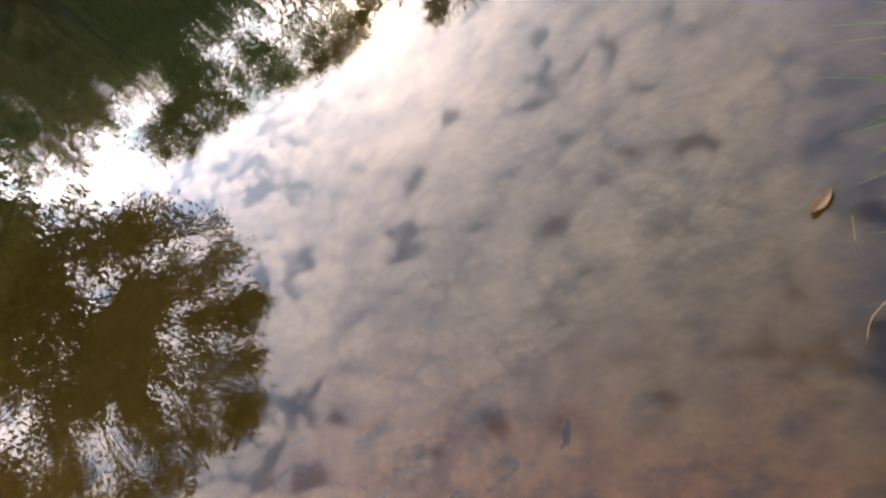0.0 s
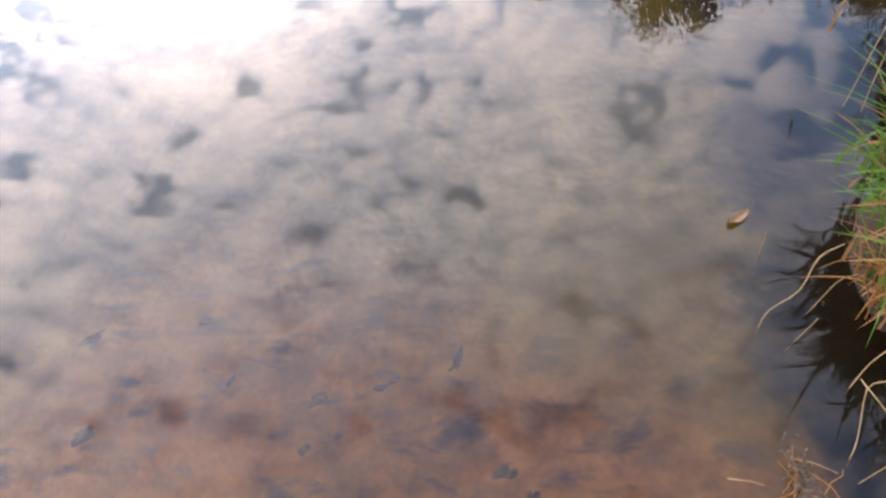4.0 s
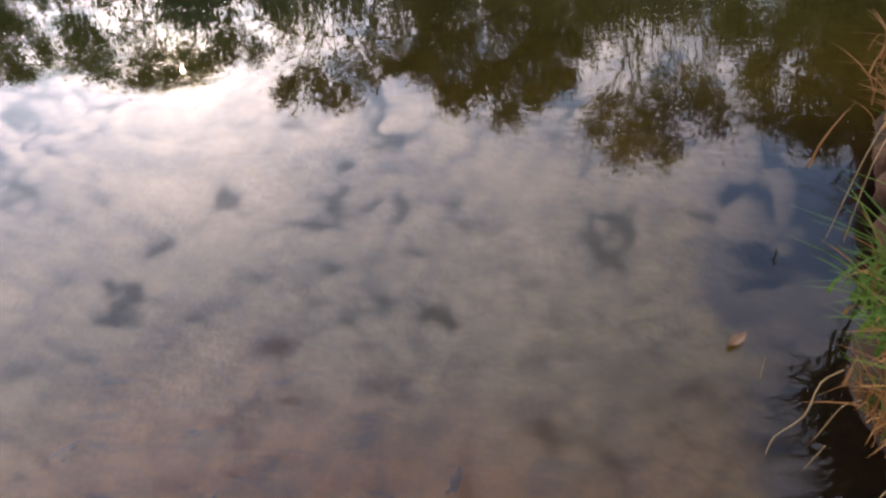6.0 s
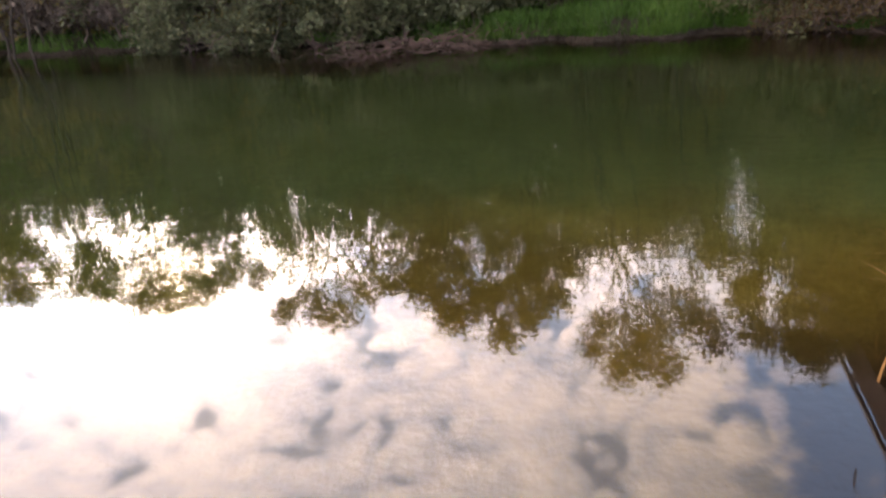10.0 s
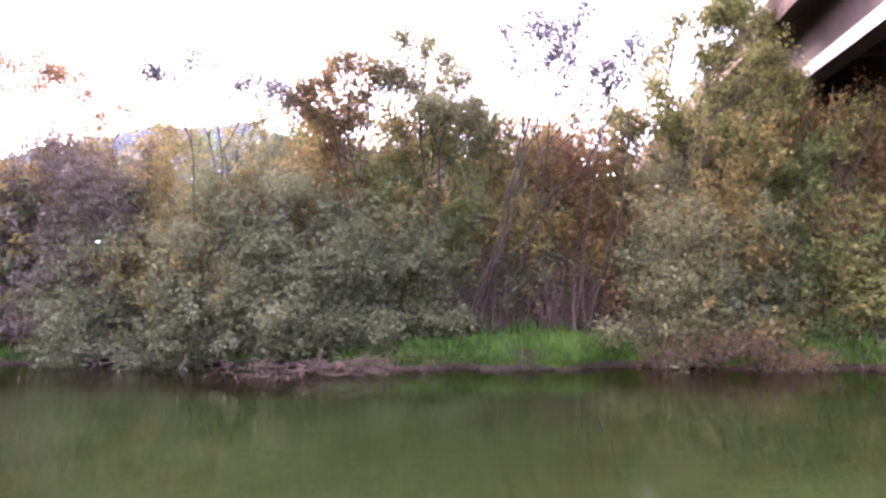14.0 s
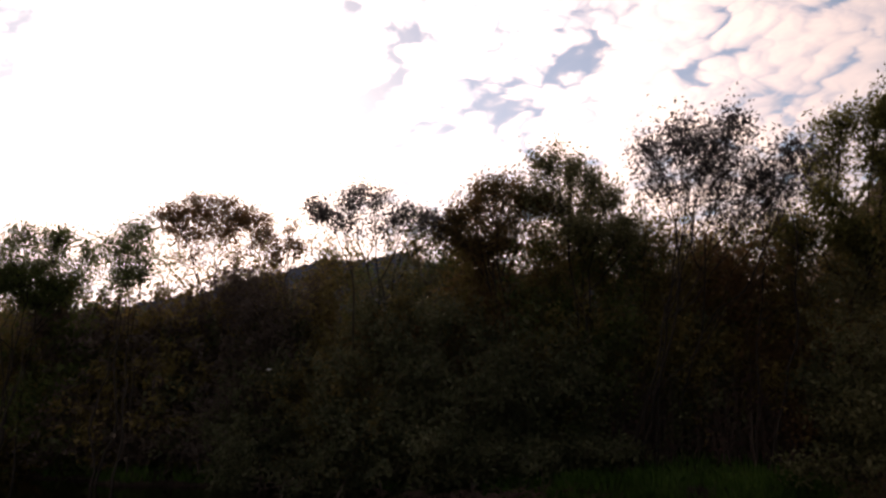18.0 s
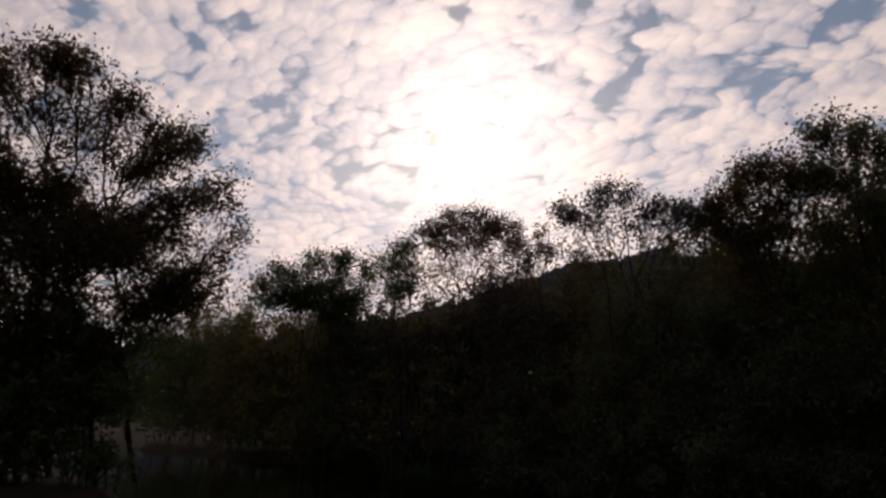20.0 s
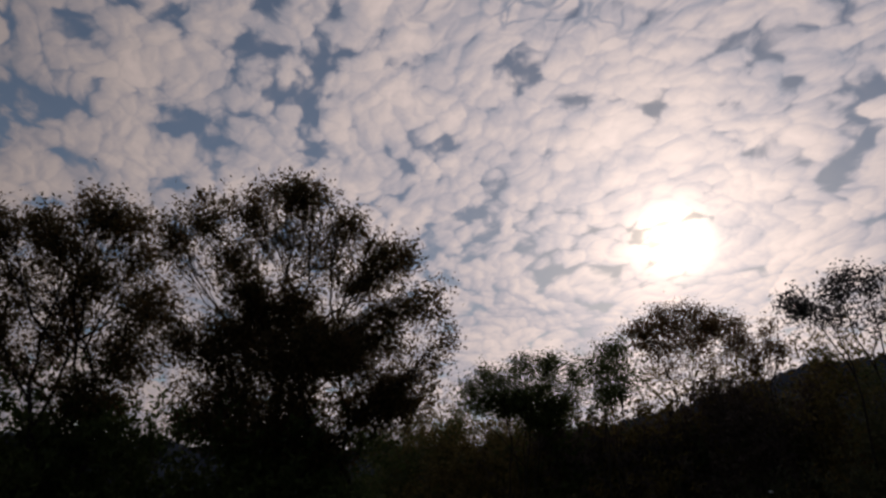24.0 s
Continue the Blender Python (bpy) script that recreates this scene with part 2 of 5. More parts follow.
M["mud_weed"] = leaf_material("mud_weed", [(0.0, (0.026, 0.020, 0.016)), (0.5, (0.055, 0.043, 0.032)), (1.0, (0.10, 0.080, 0.058))], 0.15)
M["grass_blade"] = leaf_material("grass_blade", [(0.0, (0.030, 0.070, 0.012)), (0.5, (0.078, 0.150, 0.022)), (0.85, (0.16, 0.21, 0.04)), (1.0, (0.25, 0.20, 0.08))], 0.35, 0.45)
M["dry_grass"] = leaf_material("dry_grass", [(0.0, (0.10, 0.052, 0.020)), (0.5, (0.25, 0.125, 0.042)), (1.0, (0.42, 0.25, 0.10))], 0.25)
M["far_grass"] = leaf_material("far_grass", [(0.0, (0.024, 0.046, 0.010)), (0.5, (0.052, 0.108, 0.018)), (1.0, (0.115, 0.18, 0.032))], 0.3)
M["bark"] = surface("bark", [(0.2, (0.016, 0.012, 0.009)), (0.55, (0.036, 0.027, 0.021)), (0.85, (0.065, 0.050, 0.040))], 3.0, 25.0, 0.9, 0.5, 18.0, stretch=(1, 1, 0.25))
M["dead_twig"] = surface("dead_twig", [(0.2, (0.036, 0.022, 0.017)), (0.8, (0.105, 0.066, 0.050))], 3.0, 20.0, 0.9)
M["twig"] = surface("twig", [(0.2, (0.040, 0.028, 0.022)), (0.8, (0.105, 0.076, 0.060))], 3.0, 20.0, 0.9)
M["dead_wood"] = surface("dead_wood", [(0.2, (0.075, 0.052, 0.040)), (0.8, (0.21, 0.16, 0.13))], 5.0, 30.0, 0.85)
M["concrete"] = surface("concrete", [(0.25, (0.045, 0.030, 0.022)), (0.5, (0.088, 0.062, 0.046)), (0.8, (0.155, 0.118, 0.092))], 0.7, 9.0, 0.9, 0.2, 14.0, stretch=(1, 1, 0.5))
# darker copy of the concrete: shade under the bridge put into the colour
M["shaded_concrete"] = surface("shaded_concrete", [(0.25, (0.012, 0.009, 0.009)), (0.5, (0.024, 0.017, 0.015)), (0.8, (0.046, 0.033, 0.028))], 0.7, 9.0, 0.9, 0.2, 14.0, stretch=(1, 1, 0.5))
M["edge_concrete"] = surface("edge_concrete", [(0.38, (0.030, 0.017, 0.011)), (0.5, (0.055, 0.033, 0.021)), (0.58, (0.10, 0.068, 0.049)), (0.72, (0.26, 0.20, 0.155))], 1.1, 14.0, 0.9, 0.3, 16.0, stretch=(1, 1, 1.6))
M["post_concrete"] = surface("post_concrete", [(0.25, (0.11, 0.095, 0.085)), (0.8, (0.24, 0.21, 0.19))], 1.2, 14.0, 0.9)
M["lit_concrete"] = surface("lit_concrete", [(0.25, (0.19, 0.165, 0.155)), (0.8, (0.32, 0.28, 0.265))], 0.8, 9.0, 0.85, 0.12, 14.0)
M["steel"] = surface("steel", [(0.2, (0.07, 0.07, 0.075)), (0.8, (0.14, 0.14, 0.15))], 2.0, 20.0, 0.6, 0.05, 30.0, metal=0.2)
M["earth"] = surface("earth", [(0.2, (0.022, 0.012, 0.007)), (0.5, (0.055, 0.029, 0.016)), (0.8, (0.095, 0.054, 0.032))], 5.0, 45.0, 0.9, 0.7, 22.0, dist=0.02)
M["stone"] = surface("stone", [(0.3, (0.018, 0.017, 0.030)), (0.48, (0.048, 0.038, 0.040)), (0.58, (0.115, 0.070, 0.042)), (0.75, (0.20, 0.112, 0.050))], 22.0, 50.0, 0.8, 0.4, 30.0)
M["litter"] = surface("litter", [(0.2, (0.62, 0.62, 0.60)), (0.8, (0.80, 0.80, 0.78))], 6.0, 50.0, 0.5)
M["dry_leaf"] = surface("dry_leaf", [(0.2, (0.12, 0.075, 0.045)), (0.5, (0.26, 0.17, 0.10)), (0.8, (0.40, 0.29, 0.20))], 22.0, 120.0, 0.7)


def ground_material():
    """River bed by depth, banks, far fields: one sheet of soil."""
    m, n = material("ground_soil")
    geo = n.add("ShaderNodeNewGeometry")
    co = geo.outputs["Position"]
    sep = n.add("ShaderNodeSeparateXYZ", {0: co})
    a = n.noise(co, 1.1, 5.0, 0.6)
    b = n.noise(co, 9.0, 5.0, 0.65)
    c = n.noise(co, 60.0, 3.0, 0.6)
    v = n.math("MULTIPLY_ADD", c, 0.10, n.math("MULTIPLY_ADD", b, 0.55, n.math("MULTIPLY", a, 0.40)))
    sand = n.ramp(v, [(0.34, (0.075, 0.040, 0.018)), (0.48, (0.205, 0.108, 0.040)), (0.60, (0.34, 0.185, 0.075)), (0.74, (0.46, 0.28, 0.13))])
    olive = n.ramp(v, [(0.30, (0.086, 0.080, 0.022)), (0.55, (0.150, 0.140, 0.042)), (0.8, (0.21, 0.192, 0.066))])
    silt = n.ramp(v, [(0.30, (0.054, 0.116, 0.058)), (0.55, (0.080, 0.164, 0.086)), (0.8, (0.112, 0.208, 0.118))])
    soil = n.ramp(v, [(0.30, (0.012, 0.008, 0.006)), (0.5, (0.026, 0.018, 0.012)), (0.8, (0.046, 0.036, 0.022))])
    field = n.ramp(n.noise(co, 0.05, 3.0), [(0.35, (0.030, 0.060, 0.012)), (0.48, (0.15, 0.080, 0.022)), (0.58, (0.045, 0.085, 0.016)), (0.72, (0.18, 0.090, 0.028))])
    out = n.add("ShaderNodeVectorMath", {0: co, 1: (0.318, 0.948, 0.0)}, operation="DOT_PRODUCT").outputs[1]
    reach = n.math("MULTIPLY_ADD", a, 1.6, n.math("ADD", out, n.range(sep.outputs[0], -1.9, -0.7, 1.1, 0.0)))
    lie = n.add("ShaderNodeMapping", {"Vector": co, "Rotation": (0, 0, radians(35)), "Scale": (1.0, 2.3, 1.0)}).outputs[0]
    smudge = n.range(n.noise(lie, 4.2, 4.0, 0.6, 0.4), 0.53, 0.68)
    ochre = n.range(n.noise(lie, 3.1, 3.0, 0.5), 0.56, 0.66)
    sand = n.mix(n.math("MULTIPLY", ochre, 0.6), sand, rgb(0.30, 0.165, 0.045))
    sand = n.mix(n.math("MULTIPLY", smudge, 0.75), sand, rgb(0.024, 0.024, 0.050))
    # near bank's shade and dark reflection, put into the bed colour along its edge
    bank_shade = n.math("MULTIPLY_ADD", n.noise(co, 3.0, 4.0, 0.6), 0.95, sep.outputs[0])
    col = n.mix(n.range(reach, 1.3, 2.2), sand, olive)
    col = n.mix(n.range(reach, 3.4, 6.6), col, silt)
    col = n.mix(n.math("MULTIPLY", n.range(bank_shade, 1.34, 1.62), n.range(out, 2.4, 3.4, 1.0, 0.0)), col, rgb(0.017, 0.015, 0.016))
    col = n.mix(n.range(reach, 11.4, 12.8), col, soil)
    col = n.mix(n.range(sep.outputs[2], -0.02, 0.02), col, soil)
    far = n.math("MULTIPLY", n.range(out, 17.0, 20.0), n.range(sep.outputs[0], 8.0, 12.0))
    col = n.mix(far, col, field)
    bp = n.add("ShaderNodeBump", {"Strength": 0.45, "Distance": 0.015, "Height": n.noise(co, 14.0, 3.0)})
    s = n.add("ShaderNodeBsdfPrincipled", {"Base Color": col, "Roughness": 0.9, "Specular IOR Level": 0.12, "Normal": bp.outputs[0]})
    finish(n, s.outputs[0])
    return m


def water_material():
    m, n = material("river_water")
    co = n.add("ShaderNodeNewGeometry").outputs["Position"]
    calm = n.range(n.noise(co, 0.22, 2.0), 0.42, 0.66)
    st = n.add("ShaderNodeMapping", {"Vector": co, "Rotation": (0, 0, radians(12)), "Scale": (0.40, 1.5, 1.0)}).outputs[0]
    away = n.range(n.add("ShaderNodeVectorMath", {0: co, 1: (0.318, 0.948, 0.0)}, operation="DOT_PRODUCT").outputs[1], 1.9, 6.5, 0.03, 2.0)
    long_ripple = n.noise(st, 7.0, 1.5, 0.5)
    fine_ripple = n.noise(st, 17.0, 1.0, 0.4)
    swell = n.noise(co, 0.8, 1.0, 0.4)
    rip = n.math("MULTIPLY_ADD", fine_ripple, n.math("MULTIPLY", calm, 0.28), n.math("MULTIPLY", long_ripple, 0.42))
    h = n.math("MULTIPLY_ADD", n.math("MULTIPLY", rip, n.math("MULTIPLY_ADD", calm, 0.8, 0.45)), away, n.math("MULTIPLY", swell, 2.5))
    bp = n.add("ShaderNodeBump", {"Strength": 1.0, "Distance": 0.0038, "Height": h})
    s = n.add("ShaderNodeBsdfPrincipled", {"Base Color": rgb(0.122, 0.084, 0.040), "Roughness": 0.0, "IOR": 1.333,
                                           "Transmission Weight": 1.0, "Normal": bp.outputs[0]})
    finish(n, s.outputs[0])
    return m


M["ground"] = ground_material()
M["water"] = water_material()
# distance haze is put into the woods' base colour as a paler blue
M["hill"] = surface("hazed_hill_woods", [(0.3, (0.034, 0.042, 0.058)), (0.5, (0.046, 0.056, 0.074)), (0.75, (0.066, 0.074, 0.090))], 0.05, 0.5, 0.95, 0.0, gloss=0.0)

# ---- mesh helpers ----
EYE_Z = 1.6


def polar(az, dist, el=None):
    """A place at az degrees left of north, dist metres off; its height by the elevation as seen from the bank."""
    z = 0.0 if el is None else EYE_Z + dist * math.tan(radians(el))
    return Vector((-math.sin(radians(az)) * dist, math.cos(radians(az)) * dist, z))


def mesh_object(name, verts, faces, mat, parent=None, label="", smooth=False):
    me = bpy.data.meshes.new(name)
    me.from_pydata(np.asarray(verts).reshape(-1, 3).tolist() if isinstance(verts, np.ndarray) else verts, [], faces)
    me.materials.append(mat)
    if smooth:
        me.shade_smooth()
    ob = new(name, me)
    if parent is not None:
        ob.parent = parent
    if label:
        tagged(ob, label)
    return ob


def part(name, bm, mat, parent=None, label="", smooth=False):
    me = bpy.data.meshes.new(name)
    bm.to_mesh(me)
    bm.free()
    me.materials.append(mat)
    if smooth:
        me.shade_smooth()
    ob = new(name, me)
    if parent is not None:
        ob.parent = parent
    if label:
        tagged(ob, label)
    return ob


def empty(name, place=(0, 0, 0)):
    e = new(name)
    e.empty_display_size = 0.2
    e.location = place
    return e


class Tubes:
    """Tapered tubes along bent lines, gathered into one mesh."""

    def __init__(self):
        self.v, self.f = [], []

    def line(self, pts, radii, sides=5):
        pts = np.asarray(pts, float)
        base = sum(len(x) for x in self.v)
        d = np.gradient(pts, axis=0)
        d /= np.linalg.norm(d, axis=1)[:, None] + 1e-9
        ref = np.array((0.31, 0.77, 0.21))
        a = np.cross(d, ref)
        a /= np.linalg.norm(a, axis=1)[:, None] + 1e-9
        b = np.cross(d, a)
        ang = np.linspace(0, 2 * np.pi, sides, endpoint=False)
        ring = a[:, None, :] * np.cos(ang)[None, :, None] + b[:, None, :] * np.sin(ang)[None, :, None]
        self.v.append((pts[:, None, :] + ring * np.asarray(radii)[:, None, None]).reshape(-1, 3))
        for i in range(len(pts) - 1):
            for k in range(sides):
                k2 = (k + 1) % sides
                self.f.append((base + i * sides + k, base + i * sides + k2, base + (i + 1) * sides + k2, base + (i + 1) * sides + k))

    def put(self, name, mat, parent=None, label=""):
        return mesh_object(name, np.concatenate(self.v), self.f, mat, parent, label, smooth=True)


def bend(rng, a, b, n, sag=0.0, wobble=0.08):
    """A bent line from a to b."""
    a, b = np.asarray(a, float), np.asarray(b, float)
    t = np.linspace(0, 1, n)[:, None]
    length = np.linalg.norm(b - a)
    side = rng.normal(size=3) * wobble * length
    side[2] = side[2] * 0.5 + sag * length
    out = a + (b - a) * t + side * (4 * t * (1 - t)) * 0.5
    out[1:-1] += rng.normal(size=(n - 2, 3)) * wobble * length * 0.12
    return out


def leaf_arrays(rng, centres, size, slim=0.45, droop=0.0):
    """A small folded rhomb for each centre."""
    k = len(centres)
    d = rng.normal(size=(k, 3))
    d[:, 2] -= droop
    d /= np.linalg.norm(d, axis=1)[:, None]
    s = np.cross(d, rng.normal(size=(k, 3)))
    s /= np.linalg.norm(s, axis=1)[:, None] + 1e-9
    length = size * rng.uniform(0.6, 1.35, (k, 1))
    up = np.cross(d, s) * length * 0.10
    v = np.stack([centres - d * length * 0.5, centres + s * length * slim * 0.5 + up,
                  centres + d * length * 0.5, centres - s * length * slim * 0.5 + up], 1).reshape(-1, 3)
    f = np.arange(k * 4).reshape(-1, 4)
    return v, f


def leaves(name, rng, centres, size, mat, parent=None, label="", slim=0.45, droop=0.0):
    v, f = leaf_arrays(rng, np.asarray(centres), size, slim, droop)
    me = bpy.data.meshes.new(name)
    me.vertices.add(len(v))
    me.vertices.foreach_set("co", v.ravel())
    me.loops.add(len(v))
    me.loops.foreach_set("vertex_index", f.ravel())
    me.polygons.add(len(f))
    me.polygons.foreach_set("loop_start", np.arange(0, len(v), 4))
    me.update(calc_edges=True)
    me.materials.append(mat)
    ob = new(name, me)
    if parent is not None:
        ob.parent = parent
    if label:
        tagged(ob, label)
    return ob


def in_blob(rng, blob, k, shell=0.35):
    """k places in an ellipsoid (x, y, z, rx, ry, rz), more of them towards its skin."""
    d = rng.normal(size=(k, 3))
    d /= np.linalg.norm(d, axis=1)[:, None]
    r = rng.uniform(shell, 1.0, (k, 1)) ** 0.6
    r *= 1 + 0.16 * np.sin(d[:, :1] * 5.1 + blob[0] * 3) * np.cos(d[:, 2:] * 4.3 + blob[2])
    return np.array(blob[:3]) + d * r * np.array(blob[3:])


def grow(name, label, category, seed, base, lobes, leaf, leaf_size, twigs=60, per_twig=40, stems=1, stem_r=0.10,
         spread=0.25, fork=0.45, shell=0.3, slim=0.45, group="", droop=0.15, clump=0.16, bark="bark", bare=0.35, ragged=5, sprays=6):
    """A tree or shrub: stems, a limb to each lobe of the crown, boughs to its clumps, twigs with leaves towards their ends."""
    rng = np.random.default_rng(seed)
    base = np.asarray(base, float)
    thing = tagged(empty(name, base), label, category, group)
    wood = Tubes()
    spots = []
    roots = [base + np.array((*(rng.normal(size=2) * spread), -0.12)) for _ in range(stems)]
    trunks = []
    top = np.mean([b[:3] for b in lobes], axis=0)
    for k, r0 in enumerate(roots):
        aim = np.array(lobes[k % len(lobes)][:3]) * 0.5 + top * 0.5
        end = r0 + (aim - r0) * min(1.0, fork * 1.5)
        pts = bend(rng, r0, end, 10, 0.0, 0.10)
        wood.line(pts, np.linspace(stem_r, stem_r * 0.4, 10), 7)
        trunks.append(pts)
    for li, b in enumerate(lobes):
        centre = np.array(b[:3])
        density = b[6] if len(b) > 6 else 1.0
        tr = trunks[li % len(trunks)]
        reach = np.linalg.norm(tr[:, :2] - centre[:2], axis=1)
        fit = np.abs(tr[:, 2] + 0.9 * reach + 0.4 - centre[2])
        start = int(np.argmin(fit[2:])) + 2
        limb = bend(rng, tr[start], centre + np.array((0, 0, b[5] * 0.3)), 8, 0.03, 0.12)
        wood.line(limb, np.linspace(stem_r * 0.45, stem_r * 0.14, 8), 5)
        for c in in_blob(rng, (*b[:3], b[3] * 0.88, b[4] * 0.88, b[5] * 0.88), ragged, 0.25):
            k = rng.uniform(0.42, 0.78)
            blob = (*c, b[3] * k, b[4] * k, b[5] * k)
            low = [i for i in range(2, 8) if limb[i][2] < c[2] + 0.1] or [2]
            bough = bend(rng, limb[low[int(rng.integers(len(low)))]], c, 6, 0.04, 0.14)
            wood.line(bough, np.linspace(max(stem_r * 0.16, 0.006), 0.005, 6), 4)
            vol = (blob[3] * blob[4] * blob[5]) ** (1 / 3)
            for e in in_blob(rng, blob, max(4, int(twigs * vol * (0.25 + 0.95 * density))), shell):
                tw = bend(rng, bough[int(rng.integers(2, 6))], e, 4, 0.06, 0.16)
                wood.line(tw, np.linspace(min(stem_r * 0.14, 0.007), 0.003, 4), 3)
                m = int(per_twig * rng.uniform(0.4, 1.6))
                t = rng.uniform(bare, 1.05, m) * 3
                i = np.minimum(t.astype(int), 2)
                fr = (t - i)[:, None]
                spots.append(tw[i] * (1 - fr) + tw[i + 1] * fr + rng.normal(size=(m, 3)) * clump * rng.uniform(0.5, 1.1))
        for _ in range(sprays):     # single shoots that stick out of the lobe
            d = rng.normal(size=3)
            d[2] = abs(d[2]) * 0.9
            d /= np.linalg.norm(d)
            out = rng.uniform(1.0, 1.5)
            tw = bend(rng, limb[int(rng.integers(4, 8))], centre + d * out * np.array(b[3:6]), 6, 0.05, 0.16)
            wood.line(tw, np.linspace(min(stem_r * 0.16, 0.008), 0.003, 6), 3)
            m = int(per_twig * rng.uniform(0.7, 1.6))
            t = rng.uniform(0.45, 1.0, m) * 4.99
            i = t.astype(int)
            fr = (t - i)[:, None]
            spots.append(tw[i] * (1 - fr) + tw[i + 1] * fr + rng.normal(size=(m, 3)) * clump * 0.55)
    wood_ob = wood.put("trunk", M[bark], thing)
    leaves("crown", rng, np.concatenate(spots) - base, leaf_size, M[leaf], thing, "", slim, droop)
    wood_ob.location = -base
    return thing


# ---- the ground: one sheet with the river's channel in it ----
U = Vector((0.948, -0.318))      # along the river
N = Vector((0.318, 0.948))       # across it, to the far bank
FAR_BANK = 13.0


def ease(a, b, v):
    t = min(1.0, max(0.0, (v - a) / (b - a)))
    return t * t * (3 - 2 * t)


NEAR_BANK = [tuple(U * -400 + N * 4.0), tuple(U * -60 + N * 4.5), tuple(U * -22 + N * 5.2), tuple(U * -15.6 + N * 4.6), tuple(U * -13.4 + N * 2.4), tuple(U * -11 + N * 0.2), tuple(U * -7 + N * -0.9), tuple(U * -3 + N * -0.9), (0.0, -0.80), (0.85, -0.30), (1.34, 0.30), (1.33, 0.62), (1.27, 0.84), (1.23, 1.00), (1.32, 1.26), (1.52, 1.50),
             (1.70, 1.95), (1.84, 2.4), (2.5, 3.05), (3.6, 3.3), (6.0, 2.6), tuple(U * 400 + N * 4.0)]


def near_water(x, y):
    """Distance from the near bank's edge: above 0 over the water, below 0 on land."""
    best, sign = 1e9, 1.0
    for (ax, ay), (bx, by) in zip(NEAR_BANK, NEAR_BANK[1:]):
        dx, dy = bx - ax, by - ay
        t = min(1.0, max(0.0, ((x - ax) * dx + (y - ay) * dy) / (dx * dx + dy * dy)))
        ex, ey = x - ax - t * dx, y - ay - t * dy
        d = ex * ex + ey * ey
        if d < best - 1e-12:
            best, sign = d, (1.0 if dx * ey - dy * ex > 0 else -1.0)
    return sign * math.sqrt(best) + 0.05 * noise.noise(Vector((x * 4.0, y * 4.0, 9))) + 0.02 * noise.noise(Vector((x * 13.0, y * 13.0, 4)))


def far_edge(s):
    return FAR_BANK + 0.45 * math.sin(s * 0.55 + 0.4) + 0.25 * math.sin(s * 1.7) + 0.12 * math.sin(s * 4.3)


def ground_z(x, y):
    s, d = U.x * x + U.y * y, N.x * x + N.y * y
    a, b = (near_water(x, y) if d < 7.5 else 9.0), far_edge(s) - d
    w = noise.noise(Vector((x * 0.6, y * 0.6, 0))) * 0.5 + noise.noise(Vector((x * 2.3, y * 2.3, 3))) * 0.2
    if a < 0:
        return 0.03 + 0.16 * ease(0, 0.12, -a) + 0.10 * ease(0.1, 0.8, -a) + 0.3 * ease(1.0, 6, -a) + 0.05 * w
    if b < 0:
        return 0.02 + 0.32 * ease(0, 0.5, -b) + 0.5 * ease(0.8, 4, -b) + 0.10 * w + 1.2 * ease(4, 18, -b) + (11 + noise.noise(Vector((x * 0.02, y * 0.02, 0))) * 3) * ease(14, 75, -b) * ease(8, 26, x)
    depth = 0.06 + 0.20 * ease(0, 1.4, a) + 0.85 * ease(1.2, 5.0, a)
    depth = min(depth, 0.05 + 0.9 * ease(0, 2.5, b))
    return 0.02 - depth + 0.04 * w * min(1, a)


def build_ground():
    def axis(fine0, fine1, step, reach, far):
        """Close steps by the near bank, middling ones to the far bank, then ever wider."""
        v = list(np.arange(fine0, fine1, step))
        for sgn in (1, -1):
            p, st, out = (v[-1] if sgn > 0 else fine0), step, []
            while abs(p) < far:
                st = min(st * 1.08, 0.36) if abs(p) < reach else st * 1.12
                p += sgn * st
                out.append(p)
            v = v + out if sgn > 0 else out[::-1] + v
        return v
    xs = axis(-2.5, 3.2, 0.06, 19, 1500)
    ys = axis(-0.6, 4.2, 0.06, 21, 1500)
    verts = [(x, y, ground_z(x, y)) for y in ys for x in xs]
    w = len(xs)
    faces = [(j * w + i, j * w + i + 1, (j + 1) * w + i + 1, (j + 1) * w + i) for j in range(len(ys) - 1) for i in range(w - 1)]
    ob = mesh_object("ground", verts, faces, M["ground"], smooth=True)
    tagged(ob, "river bed of sand and silt, muddy banks, fields beyond", "ground", kind="structure")


build_ground()


def build_water():
    bm = bmesh.new()
    pts = []
    for s in np.linspace(-260, 260, 53):
        pts.append([bm.verts.new((*(U * s + N * d), 0.0)) for d in np.linspace(-1.9, 22.0, 13)])
    for r0, r1 in zip(pts, pts[1:]):
        for i in range(12):
            bm.faces.new((r0[i], r1[i], r1[i + 1], r0[i + 1]))
    bmesh.ops.recalc_face_normals(bm, faces=bm.faces)
    if bm.faces[0].normal.z < 0:
        bmesh.ops.reverse_faces(bm, faces=bm.faces)
    ob = part("water", bm, M["water"])
    ob.visible_shadow = False
    tagged(ob, "calm murky green river reflecting clouds and trees", "river", kind="structure")


build_water()


